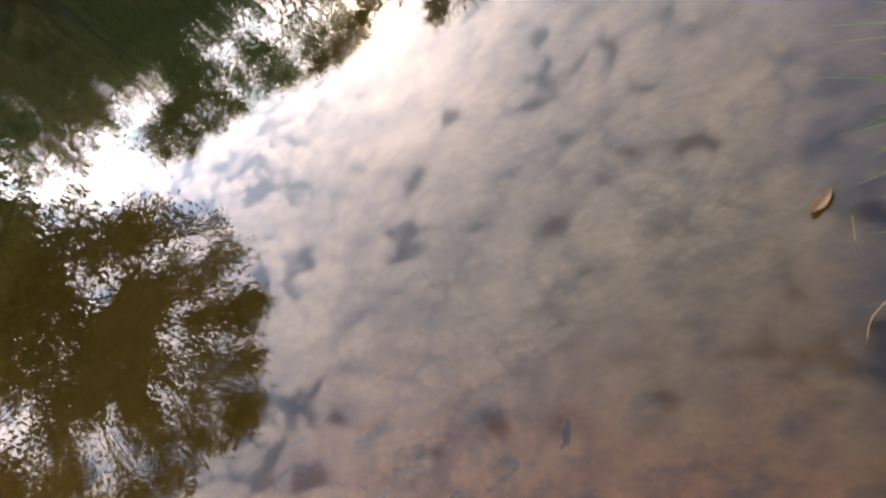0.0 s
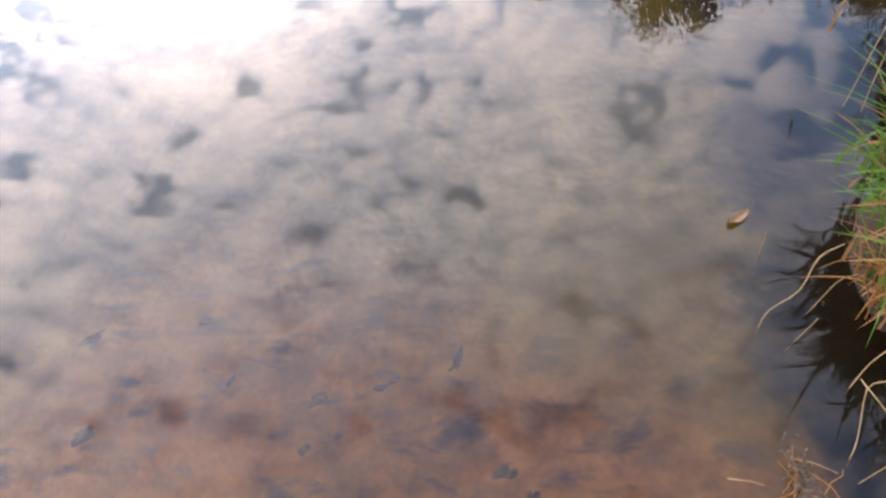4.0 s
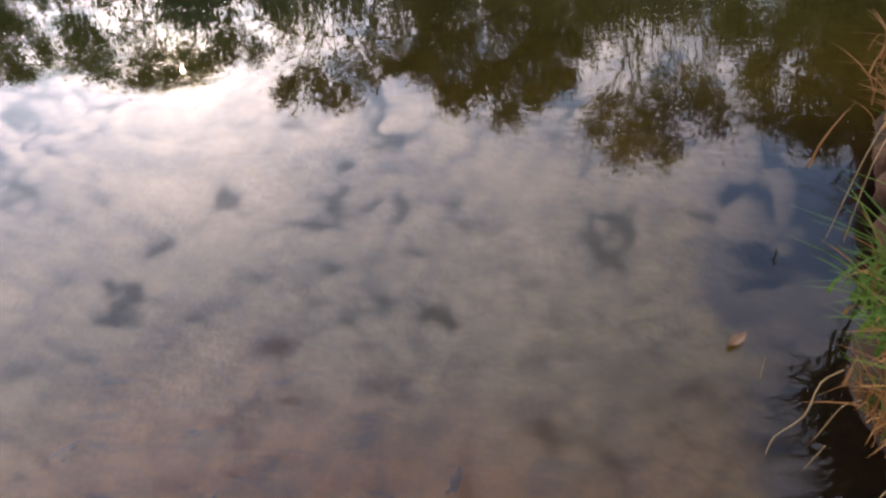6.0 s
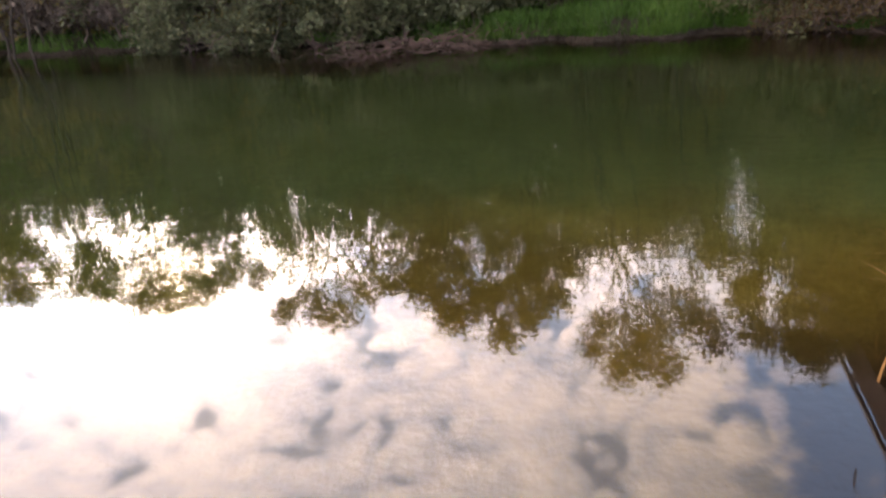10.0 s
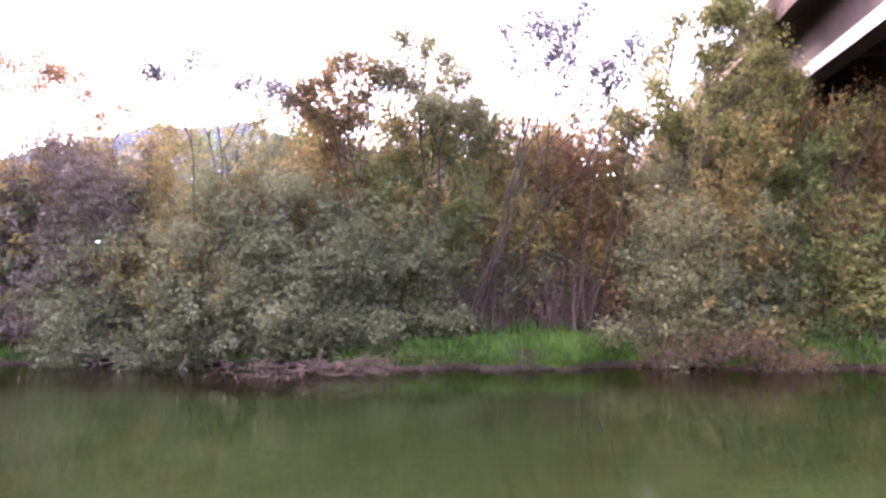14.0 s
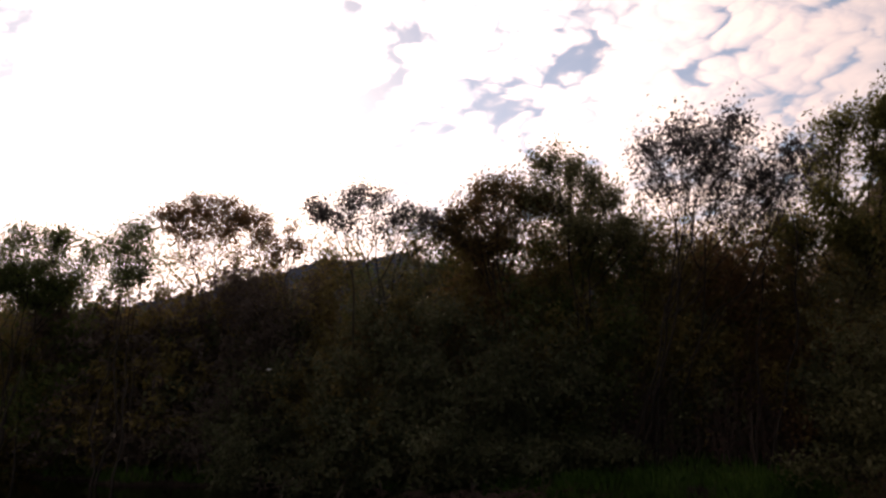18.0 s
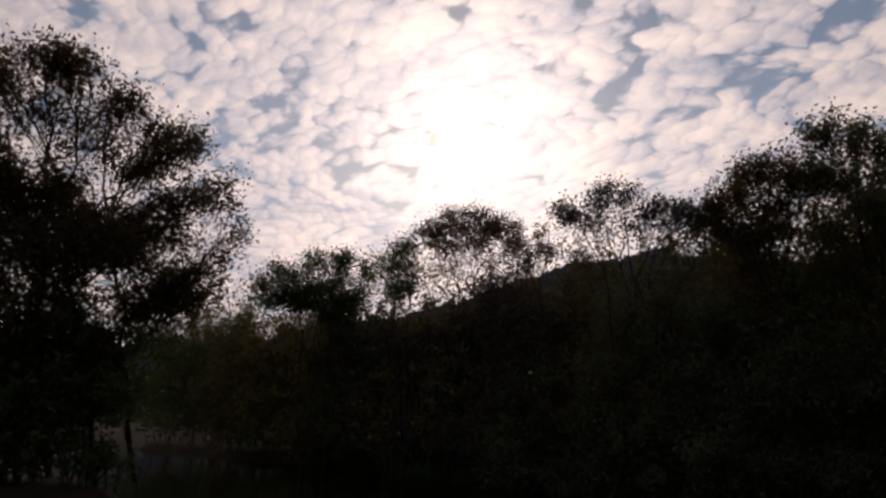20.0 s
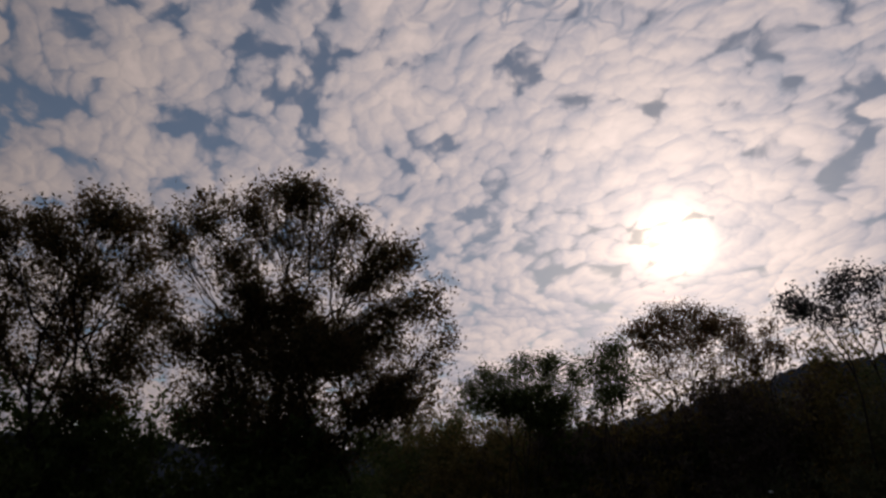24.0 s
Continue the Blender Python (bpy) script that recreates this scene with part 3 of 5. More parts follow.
def build_hills():
    """Wooded hills a long way off."""
    spec = [  # azimuth, elevation of the crest
        (95, 4), (80, 5), (60, 5.5), (47, 6.5), (36, 8.6), (28, 10.6), (22, 12.7), (17, 13.7), (11, 14.4), (6, 13.8), (0, 12.5), (-10, 11), (-25, 9.0),
        (-40, 10.4), (-46, 11.6), (-52, 12.2), (-60, 11.5), (-75, 7), (-100, 5), (-140, 4), (-180, 4), (-220, 4), (-265, 4)]
    az = np.array([a for a, _ in spec][::-1], float)
    el = np.array([e for _, e in spec][::-1], float)
    rings = [(300, 0.0), (330, 0.35), (370, 0.7), (410, 1.0), (470, 0.7)]
    cols = np.arange(-265, 95, 0.3)
    v, f = [], []
    for a in cols:
        e = np.interp(a, az, el)
        top = 410 * math.tan(radians(e))
        for dist, k in rings:
            z = top * k + (noise.noise(Vector((a * 0.35, dist * 0.03, 0))) * 5 + noise.noise(Vector((a * 1.6, dist * 0.1, 2))) * 2.2 + noise.noise(Vector((a * 5.2, dist * 0.3, 4))) * 2.4) * k
            p = polar(a, dist)
            v.append((p.x, p.y, z - 1))
    m = len(rings)
    for i in range(len(cols) - 1):
        for k in range(m - 1):
            f.append((i * m + k, (i + 1) * m + k, (i + 1) * m + k + 1, i * m + k + 1))
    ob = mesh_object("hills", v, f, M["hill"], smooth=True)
    tagged(ob, "wooded hills in the distance, haze put into their blue-grey colour", "hill", kind="structure")


build_hills()

# ---- the road bridge ----
BR_AZ = -13.5
along = Vector((-math.sin(radians(BR_AZ)), math.cos(radians(BR_AZ)), 0))
across = Vector((along.y, -along.x, 0))


def bridge_frame():
    return Matrix(((across.x, along.x, 0, 0), (across.y, along.y, 0, 0), (0, 0, 1, 0), (0, 0, 0, 1)))


def box_bm(x0, x1, y0, y1, z0, z1, bevel=0.0):
    bm = bmesh.new()
    bmesh.ops.create_cube(bm, size=1)
    bmesh.ops.scale(bm, vec=(x1 - x0, y1 - y0, z1 - z0), verts=bm.verts)
    bmesh.ops.translate(bm, vec=((x0 + x1) / 2, (y0 + y1) / 2, (z0 + z1) / 2), verts=bm.verts)
    if bevel:
        bmesh.ops.bevel(bm, geom=bm.edges[:], offset=bevel, segments=2, affect="EDGES")
    return bm


def profile_bm(prof, y0, y1, cuts=24):
    """A section (x, z) drawn out along y."""
    bm = bmesh.new()
    rows = []
    for y in np.linspace(y0, y1, cuts):
        rows.append([bm.verts.new((x, y, z)) for x, z in prof])
    k = len(prof)
    for a, b in zip(rows, rows[1:]):
        for i in range(k):
            bm.faces.new((a[i], a[(i + 1) % k], b[(i + 1) % k], b[i]))
    bm.faces.new(rows[0][::-1])
    bm.faces.new(rows[-1])
    bmesh.ops.recalc_face_normals(bm, faces=bm.faces)
    return bm


def build_bridge():
    L, Z, w = 5.58, EYE_Z, 7.6
    bridge = tagged(empty("bridge"), "concrete road bridge on girders crossing high over the river", "bridge")
    bridge.matrix_world = bridge_frame()
    y0, y1 = -22.0, 38.5
    top, bot = Z + 1.155 * L, Z + 1.03 * L
    part("deck", profile_bm([(L, top), (L, bot), (L + 0.22, bot - 0.03), (L + 0.25, bot + 0.16), (L + w - 0.25, bot + 0.16), (L + w - 0.22, bot - 0.03), (L + w, bot), (L + w, top)], y0, y1), M["shaded_concrete"], bridge, "dark brown concrete deck, shade beneath put into its colour")
    for x in (L - 0.03, L + w):
        part("edge_beam", profile_bm([(x, top + 0.01), (x, bot - 0.015), (x + 0.03, bot - 0.015), (x + 0.03, top + 0.01)], y0, y1), M["edge_concrete"], bridge, "brown concrete edge with pale weathered patches")
    gz = Z + 0.8056 * L
    for i, gx in enumerate((0.84, 2.73, 4.59, 6.39)):
        x = L + gx
        g = part("girder", profile_bm([(x - 0.08, bot + 0.15), (x - 0.08, gz + 0.39), (x - 0.24, gz + 0.31), (x - 0.24, gz), (x + 0.24, gz), (x + 0.24, gz + 0.31), (x + 0.08, gz + 0.39), (x + 0.08, bot + 0.15)], y0, y1), M["shaded_concrete"], bridge)
        # outer flange painted pale as lit by the sky, inner ones dark as shaded
        part("flange", profile_bm([(x - 0.255, gz - 0.012), (x - 0.255, gz + 0.285), (x - 0.242, gz + 0.285), (x - 0.242, gz - 0.012)], y0, y1, 12), M["lit_concrete"] if i == 0 else M["shaded_concrete"], g, "flange edge, skylight put into its pale colour" if i == 0 else "")
    x = L + 6.39        # the outer girder deepens towards the pier
    bm = profile_bm([(x - 0.22, gz + 0.25), (x - 0.22, gz - 0.02), (x + 0.22, gz - 0.02), (x + 0.22, gz + 0.25)], 17.2, 21.55, 12)
    for v in bm.verts:
        if v.co.z < gz:
            v.co.z = gz - 0.30 - 0.30 * (v.co.y - 17.2) / 4.35
    part("haunch", bm, M["shaded_concrete"], bridge)
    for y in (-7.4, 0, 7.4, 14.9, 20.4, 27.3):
        part("cross_beam", box_bm(L + 0.87, L + 6.39, y, y + 0.22, gz + 0.43, bot + 0.145), M["shaded_concrete"], bridge)
    for side in (0.10, w - 0.10):
        part("guard_rail", profile_bm([(L + side - 0.05, top + 0.36), (L + side + 0.03, top + 0.36), (L + side + 0.03, top + 0.46), (L + side - 0.05, top + 0.46)], y0, y1), M["steel"], bridge, "grey steel rail")
        for y in np.arange(-16.7, 38, 2.42):
            part("rail_post", box_bm(L + side - 0.05, L + side + 0.05, y, y + 0.20, top - 0.01, top + 0.50, 0.015), M["post_concrete"], bridge)
    for y in (21.7, -3.9):
        part("pier", box_bm(L + 0.62, L + 6.7, y, y + 0.75, -0.5, gz - 0.34, 0.03), M["concrete"], bridge)
        part("pier_cap", box_bm(L + 0.31, L + 7.0, y - 0.18, y + 0.93, gz - 0.34, gz, 0.04), M["concrete"], bridge)


build_bridge()

# ---- trees on the far bank ----
def lobe(az, el, dist, wide, high, density=1.0):
    """A lobe of a crown: its middle as seen from the bank, its half width and half height in degrees, how leafy it is."""
    p = polar(az, dist, el)
    k = radians(1) * math.hypot(p.x, p.y, p.z - EYE_Z)
    return (p.x, p.y, p.z, wide * k * 1.2, wide * k * 1.2, high * k * 1.15, density)


def foot(az, dist):
    p = polar(az, dist)
    return (p.x, p.y, ground_z(p.x, p.y))


def crown(dist, *lobes):
    return [lobe(az, el, dist + 0.5 * math.sin(az * 1.7 + el), *rest) for az, el, *rest in lobes]


grow("tall_tree", "tall sparse tree with bare leaning stems and a greyish crown", "tree", 11, foot(-8.4, 15.3),
     crown(12.7, (-14.6, 22.8, 1.5, 1.9), (-12.0, 22.0, 1.2, 1.0), (-16.8, 21.6, 1.6, 1.8), (-19.0, 22.8, 1.0, 1.6, 0.7), (-18.4, 19.6, 1.8, 1.6, 0.7), (-21.0, 19.2, 1.4, 1.5, 0.8),
           (-15.0, 19.0, 2.0, 1.8, 0.7), (-11.2, 19.4, 1.2, 1.8, 0.3), (-20.2, 16.8, 1.4, 1.2, 0.7), (-17.0, 16.8, 1.6, 1.2, 0.5), (-22.6, 18.2, 1.2, 1.4, 0.7), (-23.0, 20.2, 0.9, 1.1, 0.6)),
     "grey_leaf", 0.085, 46, 12, stems=4, stem_r=0.032, spread=0.35, fork=0.5, clump=0.23, bare=0.5, ragged=6)
grow("bank_tree", "leafy green tree in front of the bridge", "tree", 12, foot(-22.0, 15.6),
     crown(15.8, (-31.4, 22.4, 1.3, 1.8), (-29.2, 21.0, 1.4, 1.6), (-26.8, 20.6, 1.4, 1.4, 0.7), (-32.4, 19.8, 1.3, 1.6), (-24.8, 18.8, 1.3, 1.6, 0.8), (-28.6, 17.6, 2.0, 1.6, 0.5), (-33.2, 17.0, 1.4, 1.6), (-34.4, 15.0, 1.3, 1.3),
           (-25.0, 15.8, 1.8, 1.4, 0.6), (-30.0, 14.6, 2.2, 1.6), (-25.5, 12.6, 2.6, 1.8), (-33.8, 13.2, 1.8, 1.6), (-30.0, 10.5, 3.0, 1.8), (-22.6, 13.6, 1.6, 1.6)),
     "fresh_leaf", 0.095, 42, 23, stems=4, stem_r=0.045, spread=0.3, clump=0.18, bare=0.45, ragged=6)
grow("bank_tree", "olive-brown leafy tree with an arched crown above the thicket", "tree", 13, foot(1.5, 15.6),
     crown(14.8, (4.4, 19.2, 1.3, 1.2), (2.2, 20.2, 1.5, 1.1), (0.0, 19.4, 1.2, 1.1), (5.8, 17.8, 1.0, 1.0), (1.8, 17.2, 2.0, 1.3, 0.35), (-1.2, 17.6, 1.0, 1.2, 0.6), (3.2, 15.4, 2.8, 1.6), (6.8, 16.2, 1.2, 1.1, 0.6)),
     "umber_leaf", 0.092, 42, 17, stems=4, stem_r=0.042, clump=0.17, bare=0.45, ragged=6)
grow("bank_tree", "grey-green leafy tree with an arched crown above the thicket", "tree", 14, foot(-4.0, 15.8),
     crown(15.2, (-2.6, 21.4, 1.2, 1.3), (-4.6, 21.2, 1.3, 1.1), (-6.8, 19.8, 1.1, 1.1), (-8.2, 18.4, 0.9, 1.2), (-3.4, 18.8, 1.8, 1.3, 0.5), (-5.6, 17.0, 1.6, 1.4, 0.4), (-6.2, 15.6, 2.8, 1.4), (-1.4, 19.2, 1.0, 1.3, 0.7), (-9.6, 15.2, 1.4, 1.3)),
     "sage_leaf", 0.092, 42, 17, stems=4, stem_r=0.042, clump=0.17, bare=0.45, ragged=6)
grow("tall_tree", "slender tree with bare stems and a sparse umbrella-like crown", "tree", 15, foot(13.6, 16.2),
     crown(15.6, (17.6, 18.0, 1.5, 0.9), (15.2, 18.9, 1.3, 1.0, 0.8), (13.2, 18.8, 1.0, 1.1, 0.7), (11.0, 17.6, 1.0, 1.1, 0.5), (9.0, 17.2, 0.9, 0.8, 0.6), (16.4, 16.4, 1.5, 1.0, 0.2), (12.6, 16.4, 1.4, 1.0, 0.3), (7.6, 16.6, 0.8, 0.9, 0.5)),
     "grey_leaf", 0.09, 40, 16, stems=5, stem_r=0.04, spread=0.3, fork=0.5, clump=0.16, bare=0.55, ragged=5)
grow("sapling", "thin sapling with a few leaves along bare stems", "tree", 21, foot(20.6, 17.8),
     crown(18.0, (21.0, 15.6, 0.7, 1.4, 0.6), (20.0, 14.4, 0.8, 0.8, 0.6), (22.0, 14.2, 0.6, 0.9, 0.5)), "rust_leaf", 0.085, 32, 16, stems=2, stem_r=0.025, clump=0.14, bare=0.5, ragged=5)
grow("domed_tree", "reddish-brown tree with a domed crown over many bare stems", "tree", 16, foot(27.2, 20.4),
     crown(21.4, (26.0, 17.6, 1.6, 0.9), (28.4, 17.4, 1.5, 0.9), (24.0, 16.6, 1.2, 0.9), (30.6, 16.4, 1.3, 0.9), (22.8, 15.4, 0.8, 0.8), (26.4, 15.6, 2.4, 1.0, 0.6), (29.4, 15.0, 1.6, 1.0, 0.6), (25.0, 13.8, 2.2, 1.0, 0.15), (28.6, 13.2, 2.2, 1.0, 0.15)),
     "rust_leaf", 0.10, 42, 14, stems=9, stem_r=0.034, spread=0.55, fork=0.48, clump=0.18, bare=0.6, ragged=6)
grow("bank_tree", "dark green tree standing beside the domed tree", "tree", 22, foot(33.2, 19.8),
     crown(20.0, (33.2, 14.6, 1.3, 1.0), (34.6, 13.2, 1.2, 1.2), (32.0, 12.8, 1.4, 1.2, 0.6), (33.6, 11.2, 2.0, 1.2)), "green_leaf", 0.095, 40, 15, stems=4, stem_r=0.035, clump=0.18, bare=0.5, ragged=6)
grow("bank_tree", "small dark leafy tree on the bank", "tree", 17, foot(40.0, 22.4),
     crown(22.8, (38.2, 13.8, 1.3, 0.9), (41.0, 13.4, 1.2, 0.9), (43.8, 12.4, 1.1, 0.9), (36.6, 12.6, 1.1, 0.9, 0.7), (40.2, 11.6, 2.0, 1.0, 0.8), (42.6, 10.2, 2.2, 1.4, 2.0), (37.8, 10.4, 2.0, 1.2, 1.4), (45.2, 10.6, 1.4, 1.4, 1.4), (40.0, 9.4, 2.2, 1.2, 2.0)),
     "green_leaf", 0.10, 38, 15, stems=6, stem_r=0.036, clump=0.19, bare=0.5, ragged=6)
# the large trees upstream
grow("large_tree", "large spreading willow with leafy clumps over a dark dense skirt", "tree", 18, foot(60, 17.5),
     crown(15.8, (64.6, 26.4, 2.0, 1.5), (61.8, 26.2, 1.8, 1.7), (67.6, 24.6, 1.6, 1.4), (71.0, 23.6, 1.5, 1.3), (58.4, 24.0, 1.5, 1.6), (54.8, 22.9, 1.7, 1.1), (52.2, 21.8, 1.6, 1.5), (73.0, 21.0, 1.5, 1.6),
           (62.0, 22.0, 3.2, 2.2, 0.7), (67.6, 21.0, 2.8, 2.2, 0.7), (56.6, 20.4, 2.6, 2.0, 0.8), (49.8, 18.2, 1.6, 2.0, 0.6), (48.6, 14.6, 1.4, 2.2, 0.5), (52.4, 17.4, 2.2, 2.0, 0.6),
           (66.0, 16.8, 3.4, 2.4, 2.0), (60.0, 16.6, 3.4, 2.2, 2.0), (55.0, 14.6, 3.2, 2.6, 2.0), (64.5, 12.4, 3.4, 3.0, 2.6), (59.0, 12.0, 3.4, 3.0, 2.6), (69.8, 13.4, 2.8, 2.6, 1.6), (54.0, 10.0, 3.6, 2.8, 2.2), (66.0, 8.0, 3.8, 3.0, 2.4), (60.0, 7.5, 3.8, 3.0, 2.4), (50.6, 11.0, 2.0, 2.4, 0.7)),
     "umber_leaf", 0.105, 36, 11, stems=6, stem_r=0.075, spread=0.6, fork=0.5, clump=0.21, slim=0.5, bare=0.3, ragged=8, sprays=10)
grow("large_tree", "broad leafy tree with open lower branches and sky between its stems", "tree", 19, foot(76.6, 16.5),
     crown(16.8, (79.0, 21.6, 1.8, 1.4), (76.6, 21.0, 1.5, 1.4), (82.4, 19.4, 1.6, 1.4), (75.0, 19.0, 1.4, 1.4, 0.8), (80.2, 18.6, 2.0, 1.6, 0.8), (85.4, 18.0, 1.8, 1.6), (77.4, 16.4, 2.6, 2.0, 0.8), (82.0, 15.0, 2.6, 2.0, 0.7), (74.0, 15.8, 2.2, 2.2, 1.0),
           (78.4, 12.0, 2.6, 2.2, 0.7), (84.0, 11.4, 2.4, 2.0, 0.8), (74.0, 11.0, 2.6, 2.6, 1.2), (80.8, 8.8, 2.4, 1.6, 0.6), (75.6, 8.0, 2.6, 1.8, 1.0), (88.4, 16.6, 2.2, 2.0)),
     "umber_leaf", 0.105, 32, 13, stems=4, stem_r=0.07, spread=0.5, clump=0.21, slim=0.5, bare=0.3, ragged=8, sprays=10)

# ---- the thicket along the far bank ----
rng_s = np.random.default_rng(77)
THICKET = [  # azimuth, distance, crest elevation, half width, leaf
    (46, 19.0, 7.0, 1.5, "olive_leaf"), (41, 18.6, 8.0, 1.4, "olive_leaf"), (36.5, 18.2, 8.8, 1.4, "dusky_leaf"), (32, 18.0, 9.8, 1.4, "dusky_leaf"),
    (28, 18.0, 10.3, 1.3, "dusky_leaf"), (24, 18.6, 11.0, 1.4, "dusky_leaf"), (20, 18.2, 12.4, 1.4, "dusky_leaf"), (16.5, 17.2, 13.2, 1.4, "olive_leaf"),
    (12.5, 16.8, 13.6, 1.3, "sage_leaf"), (8.5, 16.8, 14.6, 1.4, "willow_leaf"), (4.5, 17.0, 16.4, 1.4, "olive_leaf"), (0.5, 16.8, 16.2, 1.4, "olive_leaf"),
    (-4.0, 16.8, 16.8, 1.4, "olive_leaf"), (-8.0, 16.8, 15.8, 1.3, "green_leaf"), (-12.0, 17.2, 15.0, 1.2, "olive_leaf"), (-16.0, 17.2, 14.8, 1.3, "olive_leaf"),
    (-19.5, 16.8, 14.4, 1.3, "sage_leaf"), (-23.5, 16.2, 14.4, 1.3, "olive_leaf"), (-28.0, 16.2, 13.2, 1.3, "sage_leaf"), (-32.5, 16.4, 14.2, 1.3, "green_leaf"),
    (-36.5, 16.8, 13.6, 1.3, "rust_leaf"), (-40.5, 17.6, 11.0, 1.3, "rust_leaf"), (-44.5, 19.0, 1.8, 1.2, "green_leaf"), (-49, 20.0, 0.4, 1.4, "green_leaf"),
    (22, 16.2, 4.5, 1.1, "willow_leaf"), (17.0, 15.4, 5.6, 1.3, "willow_leaf"), (13.0, 14.8, 7.5, 1.3, "willow_leaf"), (8.5, 14.4, 8.5, 1.4, "willow_leaf"), (4.0, 14.2, 8.8, 1.4, "willow_leaf"),
    (0.0, 14.3, 7.8, 1.3, "willow_leaf"), (-3.5, 14.8, 6.2, 1.0, "willow_leaf"), (-25.5, 14.0, 6.4, 1.0, "sage_leaf"), (-29.5, 14.6, 4.6, 1.1, "olive_leaf"),
]
for az in np.arange(50, -44, -3.6):   # the deeper rows
    THICKET.append((az + rng_s.normal() * 0.5, 20.0, float(np.interp(az, [-44, -36, -20, -10, -4, 4, 10, 20, 34, 50], [10.5, 13.5, 12.0, 13.0, 15.5, 15.6, 13.4, 11.6, 9.0, 6.6])) + rng_s.normal() * 0.4, 1.6, ("olive_leaf", "willow_leaf", "green_leaf")[int(rng_s.integers(3))]))
for az, el in ((22.0, 11.4), (20.8, 11.6), (25.5, 10.4), (30.0, 9.6), (38.5, 8.4), (43.5, 7.4)):
    THICKET.append((az, 20.2, el, 1.5, "olive_leaf"))
for az, el in ((23.5, 4.6), (33.4, 4.0), (27.5, 6.4), (31.0, 5.8), (35.0, 5.2), (40.0, 4.6), (30.0, 8.4), (25.5, 8.2)):
    THICKET.append((az, 18.8, el, 1.2, "dusky_leaf"))
for az, el in ((34.5, 8.4), (38.0, 8.0), (41.6, 7.8), (45.6, 7.6)):
    THICKET.append((az, 19.2, el, 1.4, "green_leaf"))
for az, el in ((44.5, 8.2), (47.0, 8.6), (49.5, 9.0), (52.0, 9.0)):
    THICKET.append((az, 19.0, el, 1.3, "olive_leaf"))
THICKET += [(-45.2, 30, 6.4, 1.5, "green_leaf"), (-49.6, 44, 4.0, 1.2, "rust_leaf"), (-53.0, 33, 2.4, 1.6, "green_leaf"), (-43.2, 38, 7.4, 1.6, "sage_leaf"), (-44.0, 72, 10.2, 4.6, "dusky_leaf"), (-47.2, 72, 10.6, 4.6, "dusky_leaf"), (-50.6, 70, 11.4, 4.6, "dusky_leaf"), (-54.2, 70, 11.6, 4.6, "dusky_leaf"), (-57.6, 70, 11.2, 4.6, "dusky_leaf"), (-35.2, 15.6, 11.0, 1.2, "green_leaf"), (-38.4, 16.0, 12.4, 1.2, "fresh_leaf"), (-41.2, 16.4, 11.6, 1.0, "rust_leaf"), (-30.8, 15.4, 14.0, 1.1, "olive_leaf"), (-12.6, 15.8, 13.8, 1.1, "olive_leaf"), (-17.8, 15.8, 13.0, 1.1, "rust_leaf"), (-2.0, 15.6, 15.4, 1.1, "green_leaf"), (3.0, 15.8, 15.6, 1.1, "rust_leaf"), (10.0, 16.0, 13.6, 1.1, "olive_leaf"), (-9.8, 16.9, 15.2, 1.0, "sage_leaf"), (-13.2, 17.2, 14.8, 1.1, "olive_leaf"), (-16.8, 17.0, 15.0, 1.1, "green_leaf"), (-6.4, 17.0, 16.0, 1.0, "olive_leaf"), (-27.8, 14.3, 3.8, 0.8, "sage_leaf"), (-23.4, 14.5, 3.4, 0.6, "willow_leaf"), (-31.5, 14.6, 5.4, 0.9, "willow_leaf")]
for az in np.arange(100, 47, -3.0):
    THICKET.append((az + rng_s.normal() * 0.5, 16.8, (6.5 if az > 66 else 7.0) + rng_s.normal() * 0.6, 1.5, "green_leaf"))
for az in np.arange(48, -40, -4.4):
    THICKET.append((az + rng_s.normal() * 0.6, 18.6 if az > 13 else 16.0, float(np.interp(az, [-40, -30, -22, -16, -4, 4, 12, 20, 34, 48], [6, 5.5, 5.5, 7.0, 9.0, 10.0, 9, 7, 6, 5])), 1.3, ("olive_leaf", "willow_leaf", "willow_leaf" if az > 12 else "rust_leaf")[int(rng_s.integers(3))]))
